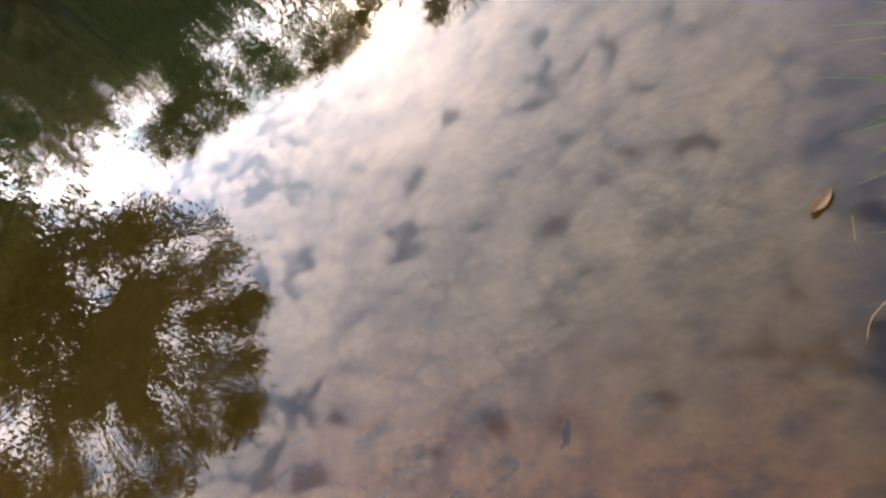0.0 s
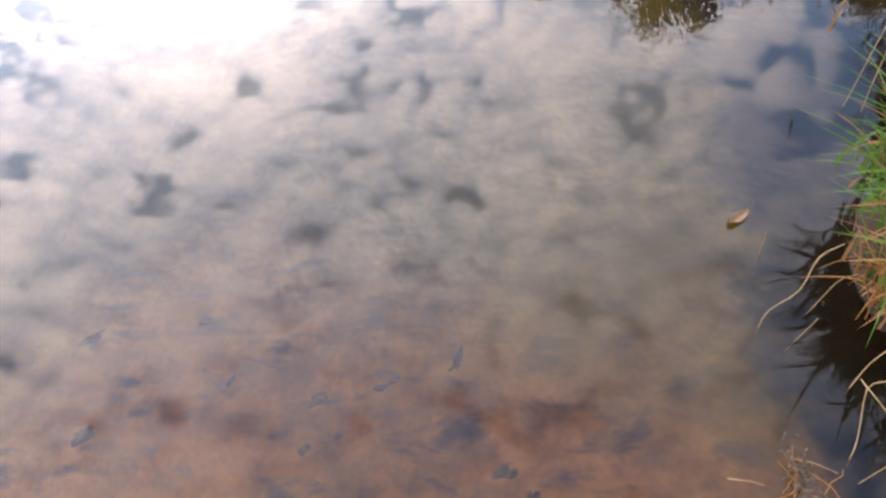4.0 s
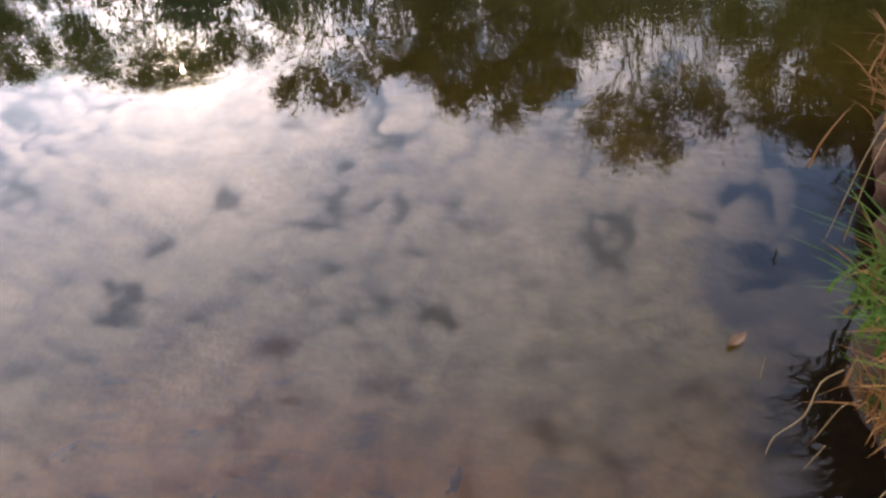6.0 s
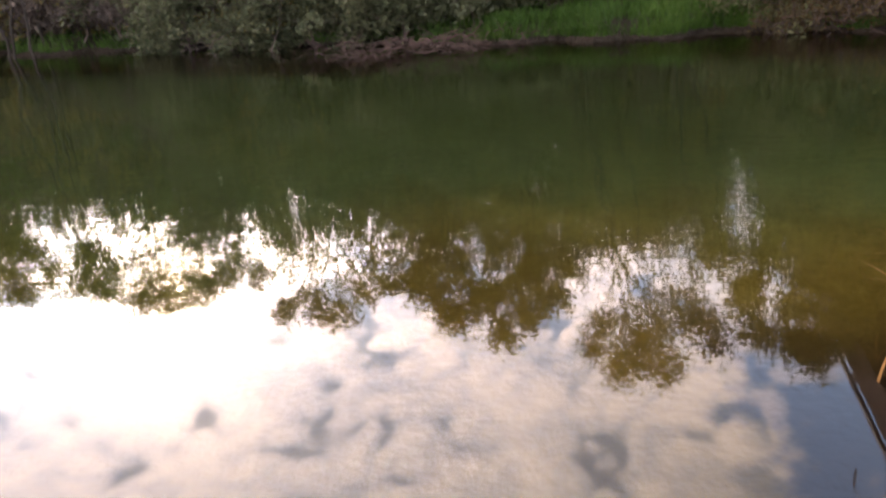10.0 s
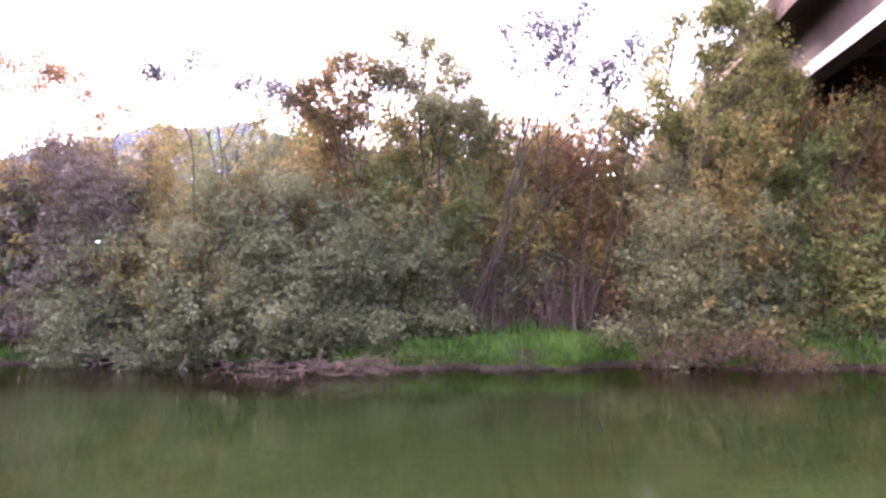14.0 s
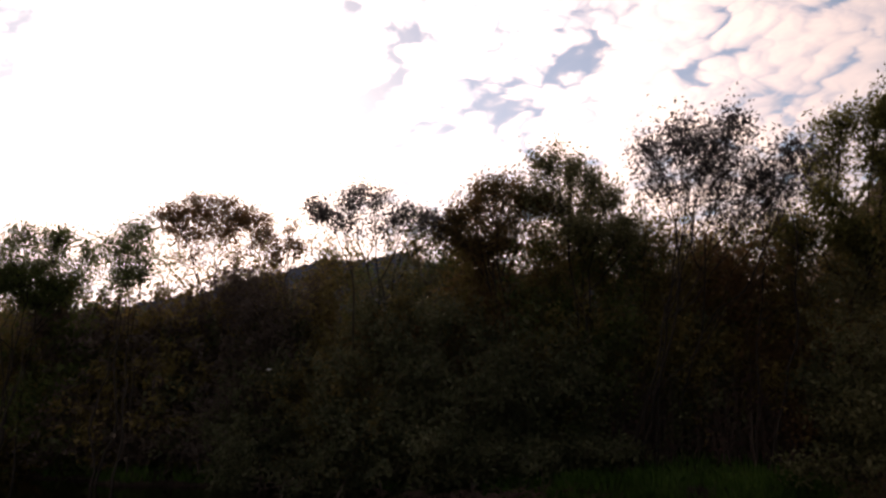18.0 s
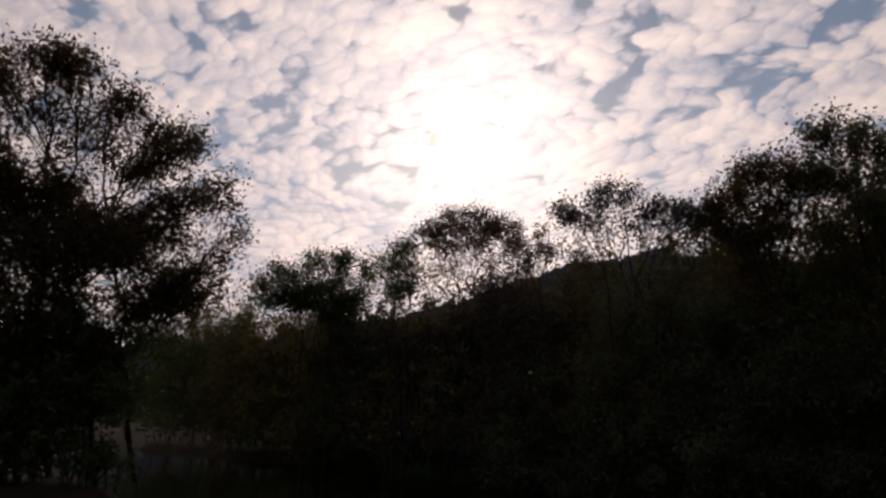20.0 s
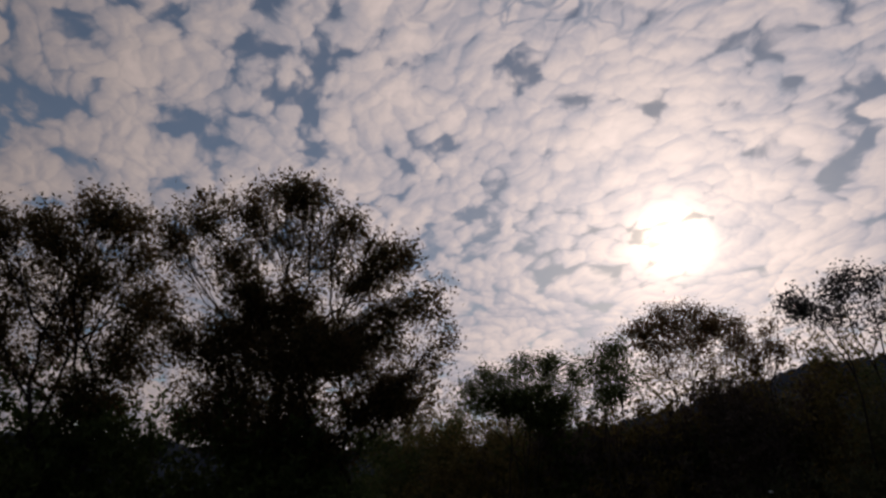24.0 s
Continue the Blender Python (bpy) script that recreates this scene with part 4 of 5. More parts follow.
for i, (az, dist, el, hw, leaf) in enumerate(THICKET):
    low = 24 <= i < 33
    way = polar(az, 1.0)
    if 3 <= i < 24 and -9 < az < 14:
        dist -= 0.8
    if az < 53:     # clear of the water
        least = (FAR_BANK + (-0.1 if low else 0.9)) / (way.x * N.x + way.y * N.y)
        dist, hw = max(dist, least), hw * max(dist, least) / dist
    f = foot(az, dist)
    top = EYE_Z + dist * math.tan(radians(el + (0.4 if 24 <= i < 33 else 2.2 if 5 < az < 26 else 1.6)))
    mid = (top + f[2]) / 2
    half = (top - f[2]) / 2
    what = {"willow_leaf": "grey-green willow shrub", "olive_leaf": "tangled olive-yellow shrub", "rust_leaf": "reddish-brown shrub", "green_leaf": "dense green shrub", "fresh_leaf": "fresh green shrub", "sage_leaf": "sage-green feathery shrub", "dusky_leaf": "dusky violet-brown shrub"}[leaf]
    deep = dist > 19.5 or az > 47
    far = dist > 28 and az < 0
    blobs = [(f[0], f[1], mid + half * 0.28, hw, hw * 0.9, half * 0.72), (f[0] + rng_s.normal() * 0.4, f[1] - 0.2, f[2] + half * 0.62, hw * 1.1, hw * 0.9, half * 0.55)]
    if (not deep or -1 < az < 53 and dist < 28) and (low or not -24 < az < -1):        # leaves right down to the ground
        blobs.append((f[0] + rng_s.normal() * 0.3, f[1] - 0.1, f[2] + half * 0.26, hw * 1.15, hw, half * 0.30))
    grow("bank_shrub", what + (" overhanging the water" if low else " in the thicket on the far bank"), "shrub", 200 + i, f, blobs, leaf,
         0.24 if far else 0.185 if deep else 0.118, 12 if far else 13 if deep else 24, 22 if deep else 30, ragged=5, stems=5, stem_r=0.03, spread=0.45, fork=0.35, shell=0.15, group="shrubs on the far bank", clump=0.15, bark="twig", slim=0.36, sprays=14)

# ---- grass, brush and driftwood along the far bank ----
def blade_mesh(rng, roots, length, width, lean=0.5, segs=4):
    """Arching blades as tapered strips."""
    k = len(roots)
    roots = np.asarray(roots, float)
    ang = rng.uniform(0, 2 * np.pi, k)
    out = np.stack([np.cos(ang), np.sin(ang), np.zeros(k)], 1)
    side = np.stack([-np.sin(ang), np.cos(ang), np.zeros(k)], 1)
    ln = length * rng.uniform(0.5, 1.3, (k, 1))
    le = lean * rng.uniform(0.2, 1.5, (k, 1))
    wd = width * rng.uniform(0.6, 1.3, (k, 1))
    v, f = [], []
    for i in range(segs + 1):
        t = i / segs
        c = roots + out * (ln * le * t * t) + np.array((0, 0, 1.0)) * (ln * (t - 0.42 * le * t * t))
        w = wd * (1 - t) ** 0.7 * 0.5
        v += [c - side * w, c + side * w]
    v = np.stack(v, 1).reshape(-1, 3)
    m = 2 * (segs + 1)
    for b in range(k):
        for i in range(segs):
            o = b * m + 2 * i
            f.append((o, o + 1, o + 3, o + 2))
    return v, f


def far_grass():
    rng = np.random.default_rng(31)
    pts = []
    while len(pts) < 27000:
        az = rng.uniform(-58, 42)
        s_keep = 1.0 if -36 < az < -2 else 0.55
        if rng.uniform() > s_keep:
            continue
        p = polar(az, 1.0)
        p = p * (FAR_BANK / (N.x * p.x + N.y * p.y))
        s = U.x * p.x + U.y * p.y
        q = U * s + N * (far_edge(s) + 0.10 + 4.0 * rng.uniform() ** 2.8)
        if noise.noise(Vector((q.x * 0.9, q.y * 0.9, 7))) + rng.uniform(-0.35, 0.35) < -0.34:
            continue
        pts.append((q.x, q.y, ground_z(q.x, q.y) - 0.02))
    v, f = blade_mesh(rng, pts, 0.30, 0.028, 0.5, 2)
    ob = mesh_object("grass", v, f, M["far_grass"])
    tagged(ob, "bright green grass along the far bank", "grass", kind="stuff")


far_grass()


def bank_weeds():
    """Low dead weeds and roots hanging over the waterline."""
    rng = np.random.default_rng(33)
    pts = []
    while len(pts) < 9000:
        p = polar(rng.uniform(-58, 42), 1.0)
        p = p * (FAR_BANK / (N.x * p.x + N.y * p.y))
        s = U.x * p.x + U.y * p.y
        q = U * s + N * (far_edge(s) - 0.06 + 0.5 * rng.uniform() ** 1.6)
        if noise.noise(Vector((q.x * 1.3, q.y * 1.3, 2))) + rng.uniform(-0.5, 0.5) > -0.25:
            pts.append((q.x, q.y, max(0.0, ground_z(q.x, q.y)) - 0.02))
    v, f = blade_mesh(rng, pts, 0.16, 0.02, 0.95, 3)
    ob = mesh_object("bank_weeds", v, f, M["mud_weed"])
    tagged(ob, "low brown dead weeds along the far waterline", "weeds", kind="stuff")


bank_weeds()


def brush(seed, az, dist, high, wide, label="dead purple-brown brush of upright stems behind the grass", leaf="brush_leaf"):
    """Upright dead stems, purple-brown."""
    rng = np.random.default_rng(seed)
    f0 = np.array(foot(az, dist))
    thing = tagged(empty("dry_brush", f0), label, "brush", "brush on the far bank")
    t = Tubes()
    spots = []
    for _ in range(110):
        a = f0 + np.array((*(rng.uniform(-1, 1, 2) * (wide, 0.6)), -0.05))
        b = a + np.array((*(rng.normal(size=2) * 0.22), high * rng.uniform(0.55, 1.15)))
        pts = bend(rng, a, b, 5, 0.0, 0.10)
        t.line(pts - f0, np.linspace(0.014, 0.004, 5), 3)
        m = 16
        spots.append(pts[rng.integers(1, 5, m)] + rng.normal(size=(m, 3)) * 0.10 - f0)
    tagged(t.put("stem_growth", M["twig"], thing), kind="stuff")
    leaves("foliage", rng, np.concatenate(spots), 0.085, M[leaf], thing, "", 0.3)


for i, az in enumerate(np.arange(-3.5, -24.5, -2.6)):
    brush(400 + i, az, 15.7 + 0.25 * math.sin(i * 2.1), 1.75, 0.62)
for i, az in enumerate((-29.5, -33.0, -36.5, -39.5)):
    brush(420 + i, az, 16.4, 1.5, 0.6)


for i, az in enumerate((-25.4, -27.6, -29.8, -33.4)):
    brush(440 + i, az, 13.75, 0.42, 0.55, "low rusty-brown dead weeds at the water's edge", "umber_leaf")


def driftwood(seed, az, dist, wide, count, label):
    rng = np.random.default_rng(seed)
    p = polar(az, dist)
    f0 = np.array((p.x, p.y, 0.02))
    thing = tagged(empty("driftwood", f0), label, "driftwood", "driftwood on the far bank")
    mat = M["dead_wood"] if seed == 506 else M["dead_twig"]
    for _ in range(count):
        t = Tubes()
        a = np.array((rng.normal() * wide, rng.normal() * 0.30 + 0.25, rng.uniform(-0.02, 0.28)))
        b = a + np.array((rng.normal() * 0.32, -abs(rng.normal()) * 0.28, rng.normal() * 0.14))
        b[2] = max(b[2], -0.06)
        t.line(bend(rng, a, b, 5, 0.02, 0.25), np.linspace(rng.uniform(0.006, 0.016), 0.003, 5), 4)
        t.put("branch", mat, thing)


driftwood(501, 4.5, 12.2, 0.9, 110, "tangle of dead brown twigs hanging into the water")
driftwood(503, 0.0, 12.6, 0.8, 70, "tangle of dead brown twigs hanging into the water")
driftwood(502, -27.8, 13.2, 0.6, 34, "bleached roots and twigs washed against the bank")
driftwood(505, -33.5, 13.6, 0.8, 34, "tangle of dead brown twigs hanging into the water")
driftwood(504, 9.0, 13.3, 0.6, 40, "bleached roots and twigs washed against the bank")
driftwood(506, 20.5, 15.8, 0.5, 36, "bleached roots and twigs washed against the bank")


def forked_branch():
    rng = np.random.default_rng(61)
    p = polar(26.8, 18.7)
    b0 = np.array((p.x, p.y, ground_z(p.x, p.y) - 0.05))
    thing = tagged(empty("dead_branch", b0), "bleached forked dead branch standing on the bank", "branch")
    t = Tubes()
    t.line(bend(rng, (0, 0, 0), (-0.10, 0, 0.32), 6, 0, 0.1), np.linspace(0.035, 0.022, 6), 6)
    t.line(bend(rng, (-0.10, 0, 0.32), (-0.52, 0.1, 0.62), 6, 0, 0.1), np.linspace(0.022, 0.009, 6), 6)
    t.line(bend(rng, (-0.10, 0, 0.32), (-0.16, 0.1, 0.68), 6, 0, 0.1), np.linspace(0.018, 0.007, 6), 6)
    t.line(bend(rng, (-0.05, 0, 0.2), (0.14, -0.1, 0.44), 6, 0, 0.1), np.linspace(0.015, 0.006, 6), 6)
    t.put("limbs", M["dead_wood"], thing)


forked_branch()


def crumpled(name, place, size, mat, label, category, seed):
    """A small crumpled sheet."""
    bm = bmesh.new()
    bmesh.ops.create_icosphere(bm, subdivisions=2, radius=size)
    for v in bm.verts:
        k = 1 + 0.45 * noise.noise(v.co * (3.0 / size) + Vector((seed, 0, 0)))
        v.co = Vector((v.co.x * k, v.co.y * k, v.co.z * k * 0.55))
    ob = part(name, bm, mat)
    ob.location = place
    tagged(ob, label, category)


for i, (az, dist) in enumerate(((-30.8, 14.6), (-29.9, 14.9))):
    p = polar(az, dist)
    crumpled("plastic_bag", (p.x, p.y, ground_z(p.x, p.y) + 0.22), 0.07, M["litter"], "scrap of white plastic caught in the grass", "litter", i)

def bank_log():
    """A long weathered log lying along the edge of the grass."""
    rng = np.random.default_rng(63)
    a, b = foot(-39.4, 14.9), foot(-46.5, 16.0)
    mid = (np.array(a) + np.array(b)) / 2
    thing = tagged(empty("log", mid), "weathered brown log lying along the grassy bank", "log")
    t = Tubes()
    t.line(bend(rng, np.array(a) - mid + (0, 0, 0.07), np.array(b) - mid + (0, 0, 0.10), 14, 0.0, 0.03), np.linspace(0.075, 0.11, 14) * (1 + 0.1 * np.sin(np.arange(14) * 2.1)), 9)
    t.put("trunk", M["dead_twig"], thing)
    t = Tubes()
    t.line(bend(rng, (0.1, 0, 0.12), (-0.35, -0.2, 0.34), 6, 0.0, 0.15), np.linspace(0.035, 0.012, 6), 6)
    t.put("branch_stub", M["dead_twig"], thing)


bank_log()


def leaning_stem(seed, az0, dist, az1, el1, r, label):
    """A bare thin stem leaning out of the thicket, with a few side shoots."""
    rng = np.random.default_rng(seed)
    a = np.array(foot(az0, dist))
    b = np.array(polar(az1, dist + 0.4, el1))
    thing = tagged(empty("leaning_stem", a), label, "stem", "leaning stems on the far bank")
    t = Tubes()
    pts = bend(rng, (0, 0, -0.1), b - a, 12, 0.0, 0.07)
    t.line(pts, np.linspace(r, r * 0.3, 12), 6)
    t.put("stem", M["bark"], thing)
    for k in range(5):
        t = Tubes()
        p0 = pts[5 + k]
        t.line(bend(rng, p0, p0 + rng.normal(size=3) * (0.3, 0.2, 0.1) + (0, 0, 0.5), 6, 0.0, 0.15), np.linspace(r * 0.4, r * 0.1, 6), 4)
        t.put("shoot", M["bark"], thing)


BARE = "bare dark brown stem leaning out of the thicket"
for spec in ((641, -36.4, 14.8, -39.2, 4.6, 0.022), (642, -39.8, 15.0, -41.2, 1.5, 0.02), (643, -35.6, 15.0, -40.4, 14.2, 0.03), (644, -37.4, 15.2, -37.6, 14.6, 0.024), (645, -18.0, 14.9, -22.2, 15.6, 0.034), (646, -17.2, 14.9, -20.2, 13.4, 0.028),
             (647, -8.4, 15.0, -14.2, 18.6, 0.034), (648, -9.0, 15.0, -11.0, 18.4, 0.024), (649, -24.0, 14.8, -29.0, 17.2, 0.03), (650, -33.0, 14.8, -36.4, 15.4, 0.024)):
    leaning_stem(*spec, BARE)

p = polar(22.0, 15.2, 4.1)
crumpled("rag", (p.x, p.y, p.z), 0.045, M["litter"], "pale torn rag caught in the willow branches", "litter", 5)

# ---- the near bank ----
def tuft(name, label, place, green, dry, spread, length, seed, width=0.0105):
    rng = np.random.default_rng(seed)
    z = max(0.0, ground_z(place[0], place[1])) - 0.02
    thing = tagged(empty(name, (place[0], place[1], z)), label, "grass")
    for count, mat, pn, le, ln in ((green, "grass_blade", "greenery", 0.75, length), (dry, "dry_grass", "straw", 0.9, length * 0.85)):
        if count:
            r = rng.normal(size=(count, 3)) * (spread[0], spread[1], 0.0)
            v, f = blade_mesh(rng, r, ln, width, le, 5)
            tagged(mesh_object(pn, v, f, M[mat], thing), kind="stuff")
    return thing


LUSH = "lush green grass tuft hanging over the muddy edge"
tuft("grass_tuft", LUSH, (1.36, 1.00), 300, 120, (0.050, 0.080), 0.23, 71, 0.012)
tuft("grass_tuft", LUSH, (1.42, 1.20), 330, 70, (0.075, 0.09), 0.27, 72, 0.012)
tuft("grass_tuft", LUSH, (1.46, 0.94), 300, 70, (0.09, 0.09), 0.27, 79, 0.012)
tuft("dry_grass_clump", "straw-brown dead blades hanging from the tuft into the water", (1.29, 0.95), 40, 240, (0.035, 0.07), 0.15, 73, 0.008)
tuft("dry_grass_clump", "orange-brown dry grass clump on the bank edge", (1.97, 2.14), 15, 760, (0.08, 0.11), 0.26, 74)
tuft("dry_grass_clump", "orange-brown dry grass clump on the bank edge", (2.13, 2.40), 30, 480, (0.11, 0.12), 0.28, 75)
tuft("dry_grass_clump", "rusty dead grass hanging down the bank edge", (1.88, 1.88), 0, 420, (0.07, 0.12), 0.20, 76)
tuft("grass_tuft", "green grass on the bank", (1.86, 1.45), 260, 120, (0.14, 0.14), 0.30, 77, 0.012)
tuft("grass_tuft", "green grass on the bank", (1.70, 0.75), 300, 120, (0.14, 0.16), 0.28, 78, 0.012)
tuft("grass_tuft", "green grass on the bank", (1.50, 0.62), 200, 140, (0.07, 0.10), 0.24, 80, 0.012)


def seed_clump(place, seed):
    """A fuzzy dead seed head washed into the shallows, with bent yellow straws."""
    rng = np.random.default_rng(seed)
    thing = tagged(empty("dead_seed_head", (*place, 0.0)), "grey-brown fuzzy dead seed head lying in the shallow water", "plant debris")
    spots = rng.normal(size=(420, 3)) * (0.016, 0.042, 0.012) + (0, 0, 0.018)
    tagged(leaves("fluff", rng, spots, 0.013, M["grey_fluff"], thing, "", 0.3), kind="stuff")
    t = Tubes()
    for _ in range(26):
        a = rng.normal(size=3) * (0.012, 0.03, 0.004) + (0, 0, 0.005)
        b = a + rng.normal(size=3) * (0.03, 0.045, 0.016) + (0, 0, 0.012)
        t.line(bend(rng, a, b, 5, 0.05, 0.3), np.linspace(0.0016, 0.0008, 5), 4)
    tagged(t.put("straw", M["dry_grass"], thing), kind="stuff")


def near_grass():
    rng = np.random.default_rng(83)
    pts = []
    while len(pts) < 9000:
        x, y = rng.uniform(-4, 7), rng.uniform(-5, 4)
        if near_water(x, y) < (-0.05 if x > 1.0 else -0.28) and (x > 0.9 or y < -1.0) and (rng.uniform() < 0.35 or (x < 2.6 and y > -0.2)):
            pts.append((x, y, ground_z(x, y) - 0.02))
    v, f = blade_mesh(rng, pts, 0.13, 0.009, 0.7, 3)
    ob = mesh_object("bank_grass", v, f, M["grass_blade"])
    tagged(ob, "short green grass on the near bank", "grass", kind="stuff")


near_grass()


def stalk(name, label, pts, r0, r1, mat="dry_grass"):
    t = Tubes()
    n = len(pts)
    fine = np.linspace(0, n - 1, 13)
    curve = np.stack([np.interp(fine, range(n), [p[i] for p in pts]) for i in range(3)], 1)
    curve[1:-1] = (curve[:-2] + curve[1:-1] * 2 + curve[2:]) / 4
    t.line(curve, np.linspace(r0, r1, 13) * 0.27, 5)
    ob = t.put(name, M[mat])
    tagged(ob, label, "stalk")
    return ob


M["straw"] = surface("straw", [(0.2, (0.16, 0.10, 0.045)), (0.5, (0.28, 0.19, 0.085)), (0.8, (0.40, 0.30, 0.17))], 9.0, 70.0, 0.7)
M["grey_fluff"] = leaf_material("grey_fluff", [(0.0, (0.05, 0.042, 0.034)), (0.5, (0.12, 0.10, 0.08)), (1.0, (0.22, 0.19, 0.15))], 0.2)
DROOP = "bent dry grass stalk drooping into the water"
stalk("dry_stalk", DROOP, [(1.86, 2.2, 0.26), (1.66, 2.02, 0.36), (1.52, 1.86, 0.24), (1.42, 1.72, 0.02), (1.40, 1.70, -0.03)], 0.007, 0.004, "straw")
stalk("dry_stalk", DROOP, [(1.86, 2.24, 0.26), (1.68, 2.00, 0.34), (1.54, 1.84, 0.22), (1.46, 1.69, 0.02), (1.455, 1.67, -0.03)], 0.007, 0.004, "straw")
stalk("dry_stalk", DROOP, [(1.80, 2.06, 0.20), (1.72, 1.90, 0.24), (1.62, 1.72, 0.08), (1.60, 1.66, -0.02)], 0.006, 0.003, "straw")
stalk("dry_stalk", "thin straw standing in the shallow water", [(1.012, 1.10, -0.08), (1.016, 1.13, 0.0), (1.03, 1.17, 0.05)], 0.004, 0.003, "straw")
stalk("dry_stalk", "thin straw standing in the shallow water", [(1.23, 1.02, 0.05), (1.17, 1.00, 0.06), (1.10, 0.94, 0.01), (1.07, 0.92, -0.02)], 0.004, 0.002, "straw")
stalk("dry_stalk", "thin straw standing in the shallow water", [(1.10, 0.90, 0.03), (1.05, 0.86, 0.01), (1.01, 0.83, -0.02)], 0.003, 0.002, "straw")
stalk("dry_stalk", "pale stem with flaking sheath beside the grass", [(1.20, 1.09, 0.09), (1.12, 1.05, 0.10), (1.07, 0.97, 0.05), (0.98, 0.93, 0.025), (0.95, 0.88, -0.01)], 0.007, 0.004, "straw")
stalk("dry_stalk", "long pale stem lying across the grass tuft", [(1.52, 1.36, 0.26), (1.42, 1.20, 0.28), (1.34, 1.06, 0.22), (1.31, 0.98, 0.12)], 0.008, 0.005, "straw")
CROSS = "bent yellow straw lying over the dark shallows"
for line in ([(1.24, 0.80, 0.10), (1.17, 0.76, 0.05), (1.13, 0.72, 0.0), (1.12, 0.71, -0.02)],
             [(1.30, 0.64, 0.14), (1.18, 0.70, 0.09), (1.14, 0.70, 0.06), (1.10, 0.58, 0.02), (1.07, 0.53, -0.01)],
             [(1.14, 0.72, 0.05), (1.17, 0.62, 0.06), (1.20, 0.52, 0.04), (1.16, 0.42, 0.0)],
             [(0.95, 0.55, 0.0), (0.99, 0.53, 0.02), (1.04, 0.51, 0.01)],
             [(1.30, 0.56, 0.10), (1.20, 0.55, 0.05), (1.08, 0.49, 0.0)],
             [(1.30, 0.47, 0.09), (1.18, 0.45, 0.04), (1.04, 0.44, 0.0)],
             [(0.97, 0.45, 0.03), (0.95, 0.40, 0.02), (0.93, 0.35, -0.01)],
             [(0.97, 0.45, 0.03), (1.00, 0.39, 0.02), (1.03, 0.34, -0.01)],
             [(0.97, 0.45, 0.02), (0.92, 0.42, 0.015), (0.88, 0.38, -0.01)],
             [(0.80, 0.50, 0.0), (0.85, 0.49, 0.01), (0.90, 0.48, -0.01)]):
    stalk("dry_stalk", CROSS, line, 0.0055, 0.003, "straw")
seed_clump((0.955, 0.48), 88)


def floating_leaf():
    """A curled dry leaf with its stem, afloat."""
    bm = bmesh.new()
    rows = []
    for i in range(9):
        t = i / 8
        w = 0.026 * math.sin(math.pi * (t * 0.92 + 0.05)) ** 0.8
        x = (t - 0.5) * 0.115
        z = 0.010 + 0.012 * (2 * t - 1) ** 2 + 0.003 * math.sin(t * 13)
        rows.append([bm.verts.new((x, w * k, z + 0.014 * k * k + 0.002 * math.sin(5 * k + i))) for k in (-1, -0.5, 0, 0.5, 1)])
    for a, b in zip(rows, rows[1:]):
        for k in range(4):
            bm.faces.new((a[k], a[k + 1], b[k + 1], b[k]))
    bmesh.ops.solidify(bm, geom=bm.faces[:], thickness=0.001)
    leaf = tagged(empty("floating_leaf", (0.985, 1.26, 0.0)), "curled brown dry leaf floating on the water", "leaf")
    leaf.rotation_euler, leaf.scale = (0, 0, radians(35)), (0.68, 0.6, 0.5)
    part("blade", bm, M["dry_leaf"], leaf, smooth=True)
    t = Tubes()
    t.line(np.array([(0.055, 0, 0.016), (0.075, 0.004, 0.03), (0.092, 0.002, 0.042)]), [0.002, 0.0018, 0.003], 5)
    t.put("stem", M["twig"], leaf, "dark curved leaf stem")


floating_leaf()


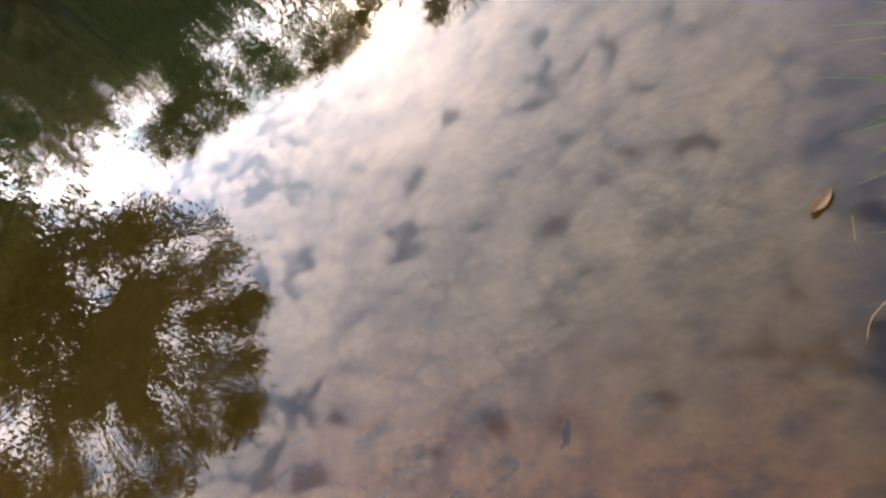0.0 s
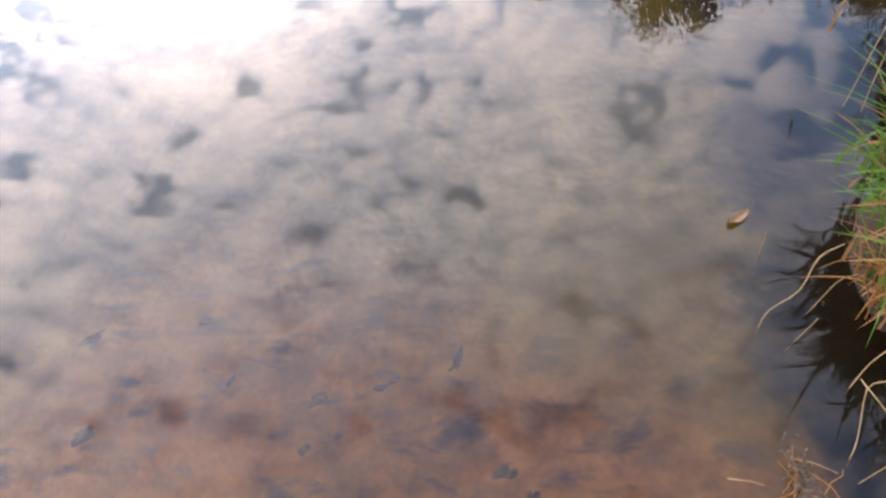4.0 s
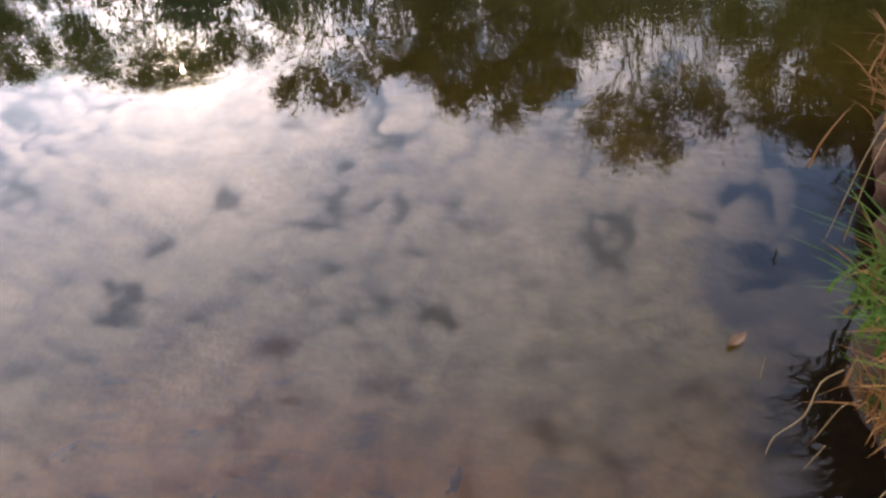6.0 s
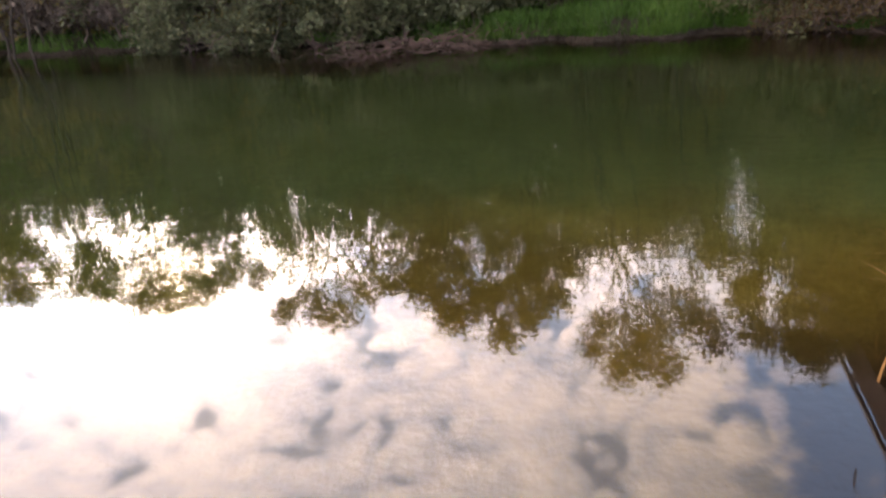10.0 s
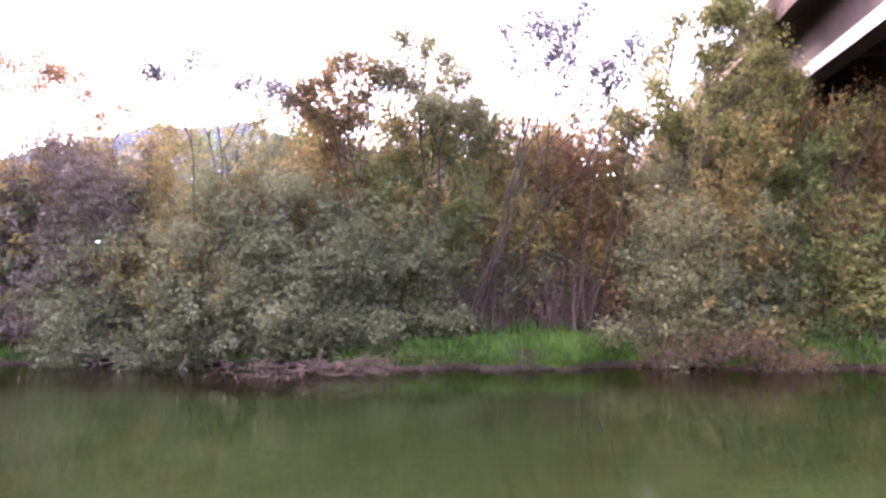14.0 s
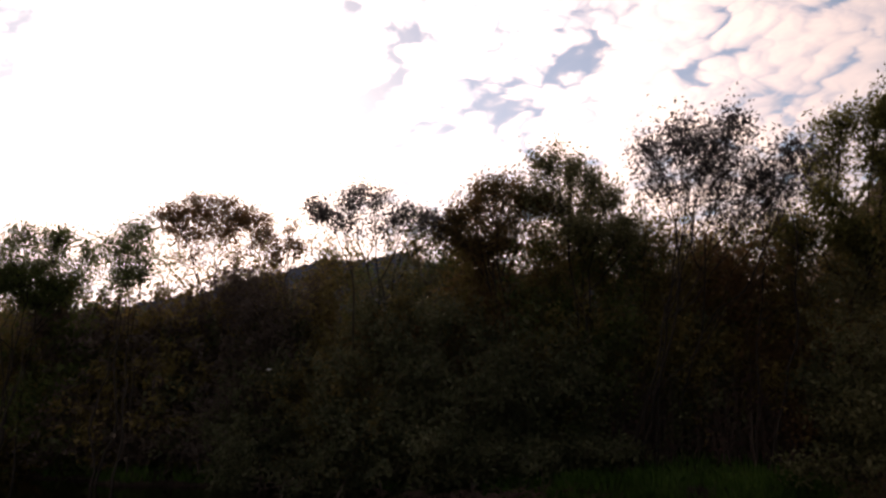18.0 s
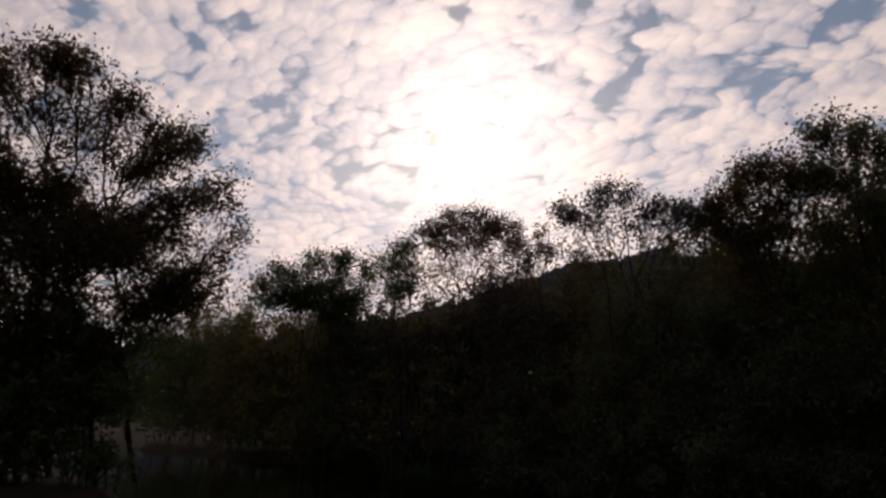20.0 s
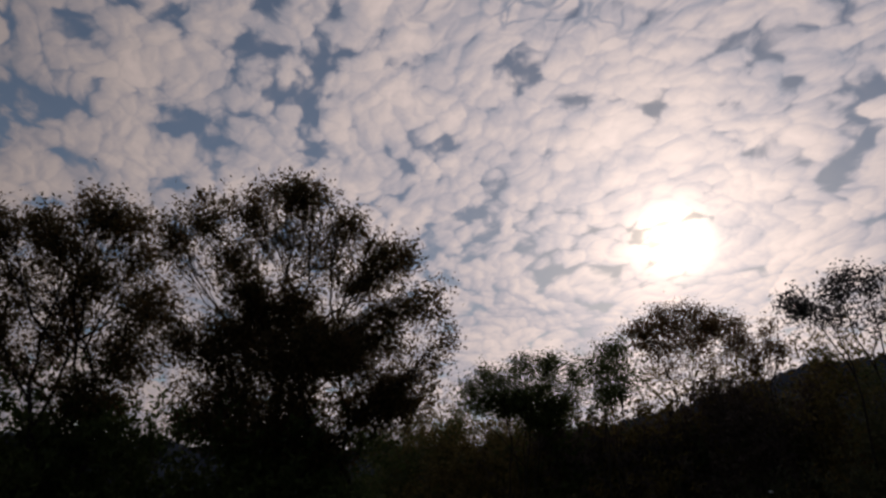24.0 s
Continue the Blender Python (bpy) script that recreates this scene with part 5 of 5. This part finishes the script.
def bed_stones():
    """Flat silted stones, sunk into the sand."""
    rng = np.random.default_rng(91)
    spots = [(0.35, 0.47, 0.06), (-0.30, 0.62, 0.045), (-0.98, 0.66, 0.06), (-0.58, 0.83, 0.055), (-0.28, 0.78, 0.06), (0.15, 0.90, 0.06), (-1.08, 0.98, 0.06), (-0.06, 0.83, 0.05), (-0.22, 0.44, 0.05), (0.30, 0.56, 0.06), (-0.72, 1.05, 0.05)]
    for k, (x, y, r) in enumerate(spots):
        bm = bmesh.new()
        bmesh.ops.create_icosphere(bm, subdivisions=3, radius=1)
        sc = Vector((r, r * rng.uniform(0.42, 0.62), r * 0.40))
        for v in bm.verts:
            v.co *= 1 + 0.45 * noise.noise(v.co * 1.3 + Vector((k * 3.1, 0, 0))) + 0.25 * noise.noise(v.co * 3.0 + Vector((0, k * 2.3, 0)))
            v.co = Vector((v.co.x * sc.x, v.co.y * sc.y, v.co.z * sc.z))
        ob = part("river_stone", bm, M["stone"], smooth=True)
        ob.location = (x, y, ground_z(x, y) - sc.z * 0.80)
        ob.rotation_euler = (0, 0, rng.uniform(0.2, 1.2))
        tagged(ob, "dark blue-grey stone sunk in the sandy river bed", "stone", "stones on the river bed")


bed_stones()


def bank_clods():
    for k, (x, y, r) in enumerate([(1.62, 1.62, 0.10), (1.72, 1.82, 0.12), (1.50, 1.44, 0.07), (1.78, 2.02, 0.10)]):
        bm = bmesh.new()
        bmesh.ops.create_icosphere(bm, subdivisions=3, radius=r)
        for v in bm.verts:
            n1 = noise.noise(v.co * (2.2 / r) + Vector((k, 2, 0)))
            n2 = noise.noise(v.co * (6.0 / r) + Vector((k, 0, 5)))
            v.co *= 1 + 0.30 * n1 + 0.12 * n2
            v.co.z *= 0.9
        ob = part("earth_clod", bm, M["earth"], smooth=True)
        ob.location = (x, y, max(0.02, ground_z(x, y)) - 0.02)
        tagged(ob, "clod of reddish-brown earth broken from the bank edge", "clod", "clods at the bank edge")


bank_clods()


def leafy_weed():
    """A tall weed with narrow yellow-green leaves on the near bank."""
    rng = np.random.default_rng(97)
    b0 = np.array((3.12, 3.02, ground_z(3.12, 3.02) - 0.03))
    thing = tagged(empty("tall_weed", b0), "tall weed with narrow yellow-green leaves on the near bank", "weed")
    t = Tubes()
    spots = []
    for i in range(9):
        end = np.array((*(rng.normal(size=2) * 0.16), rng.uniform(0.75, 1.22)))
        pts = bend(rng, (rng.normal() * 0.05, rng.normal() * 0.05, 0), end, 9, 0, 0.12)
        t.line(pts, np.linspace(0.008, 0.002, 9), 5)
        m = 46
        u = rng.uniform(2.0, 7.99, m)
        k = u.astype(int)
        fr = (u - k)[:, None]
        spots.append(pts[k] * (1 - fr) + pts[k + 1] * fr + rng.normal(size=(m, 3)) * 0.028)
    t.put("stems", M["twig"], thing)
    leaves("foliage", rng, np.concatenate(spots), 0.055, M["weed_leaf"], thing, "", 0.3)


M["weed_leaf"] = leaf_material("weed_leaf", [(0.0, (0.10, 0.12, 0.02)), (0.5, (0.22, 0.22, 0.05)), (1.0, (0.40, 0.33, 0.10))], 0.4)
leafy_weed()
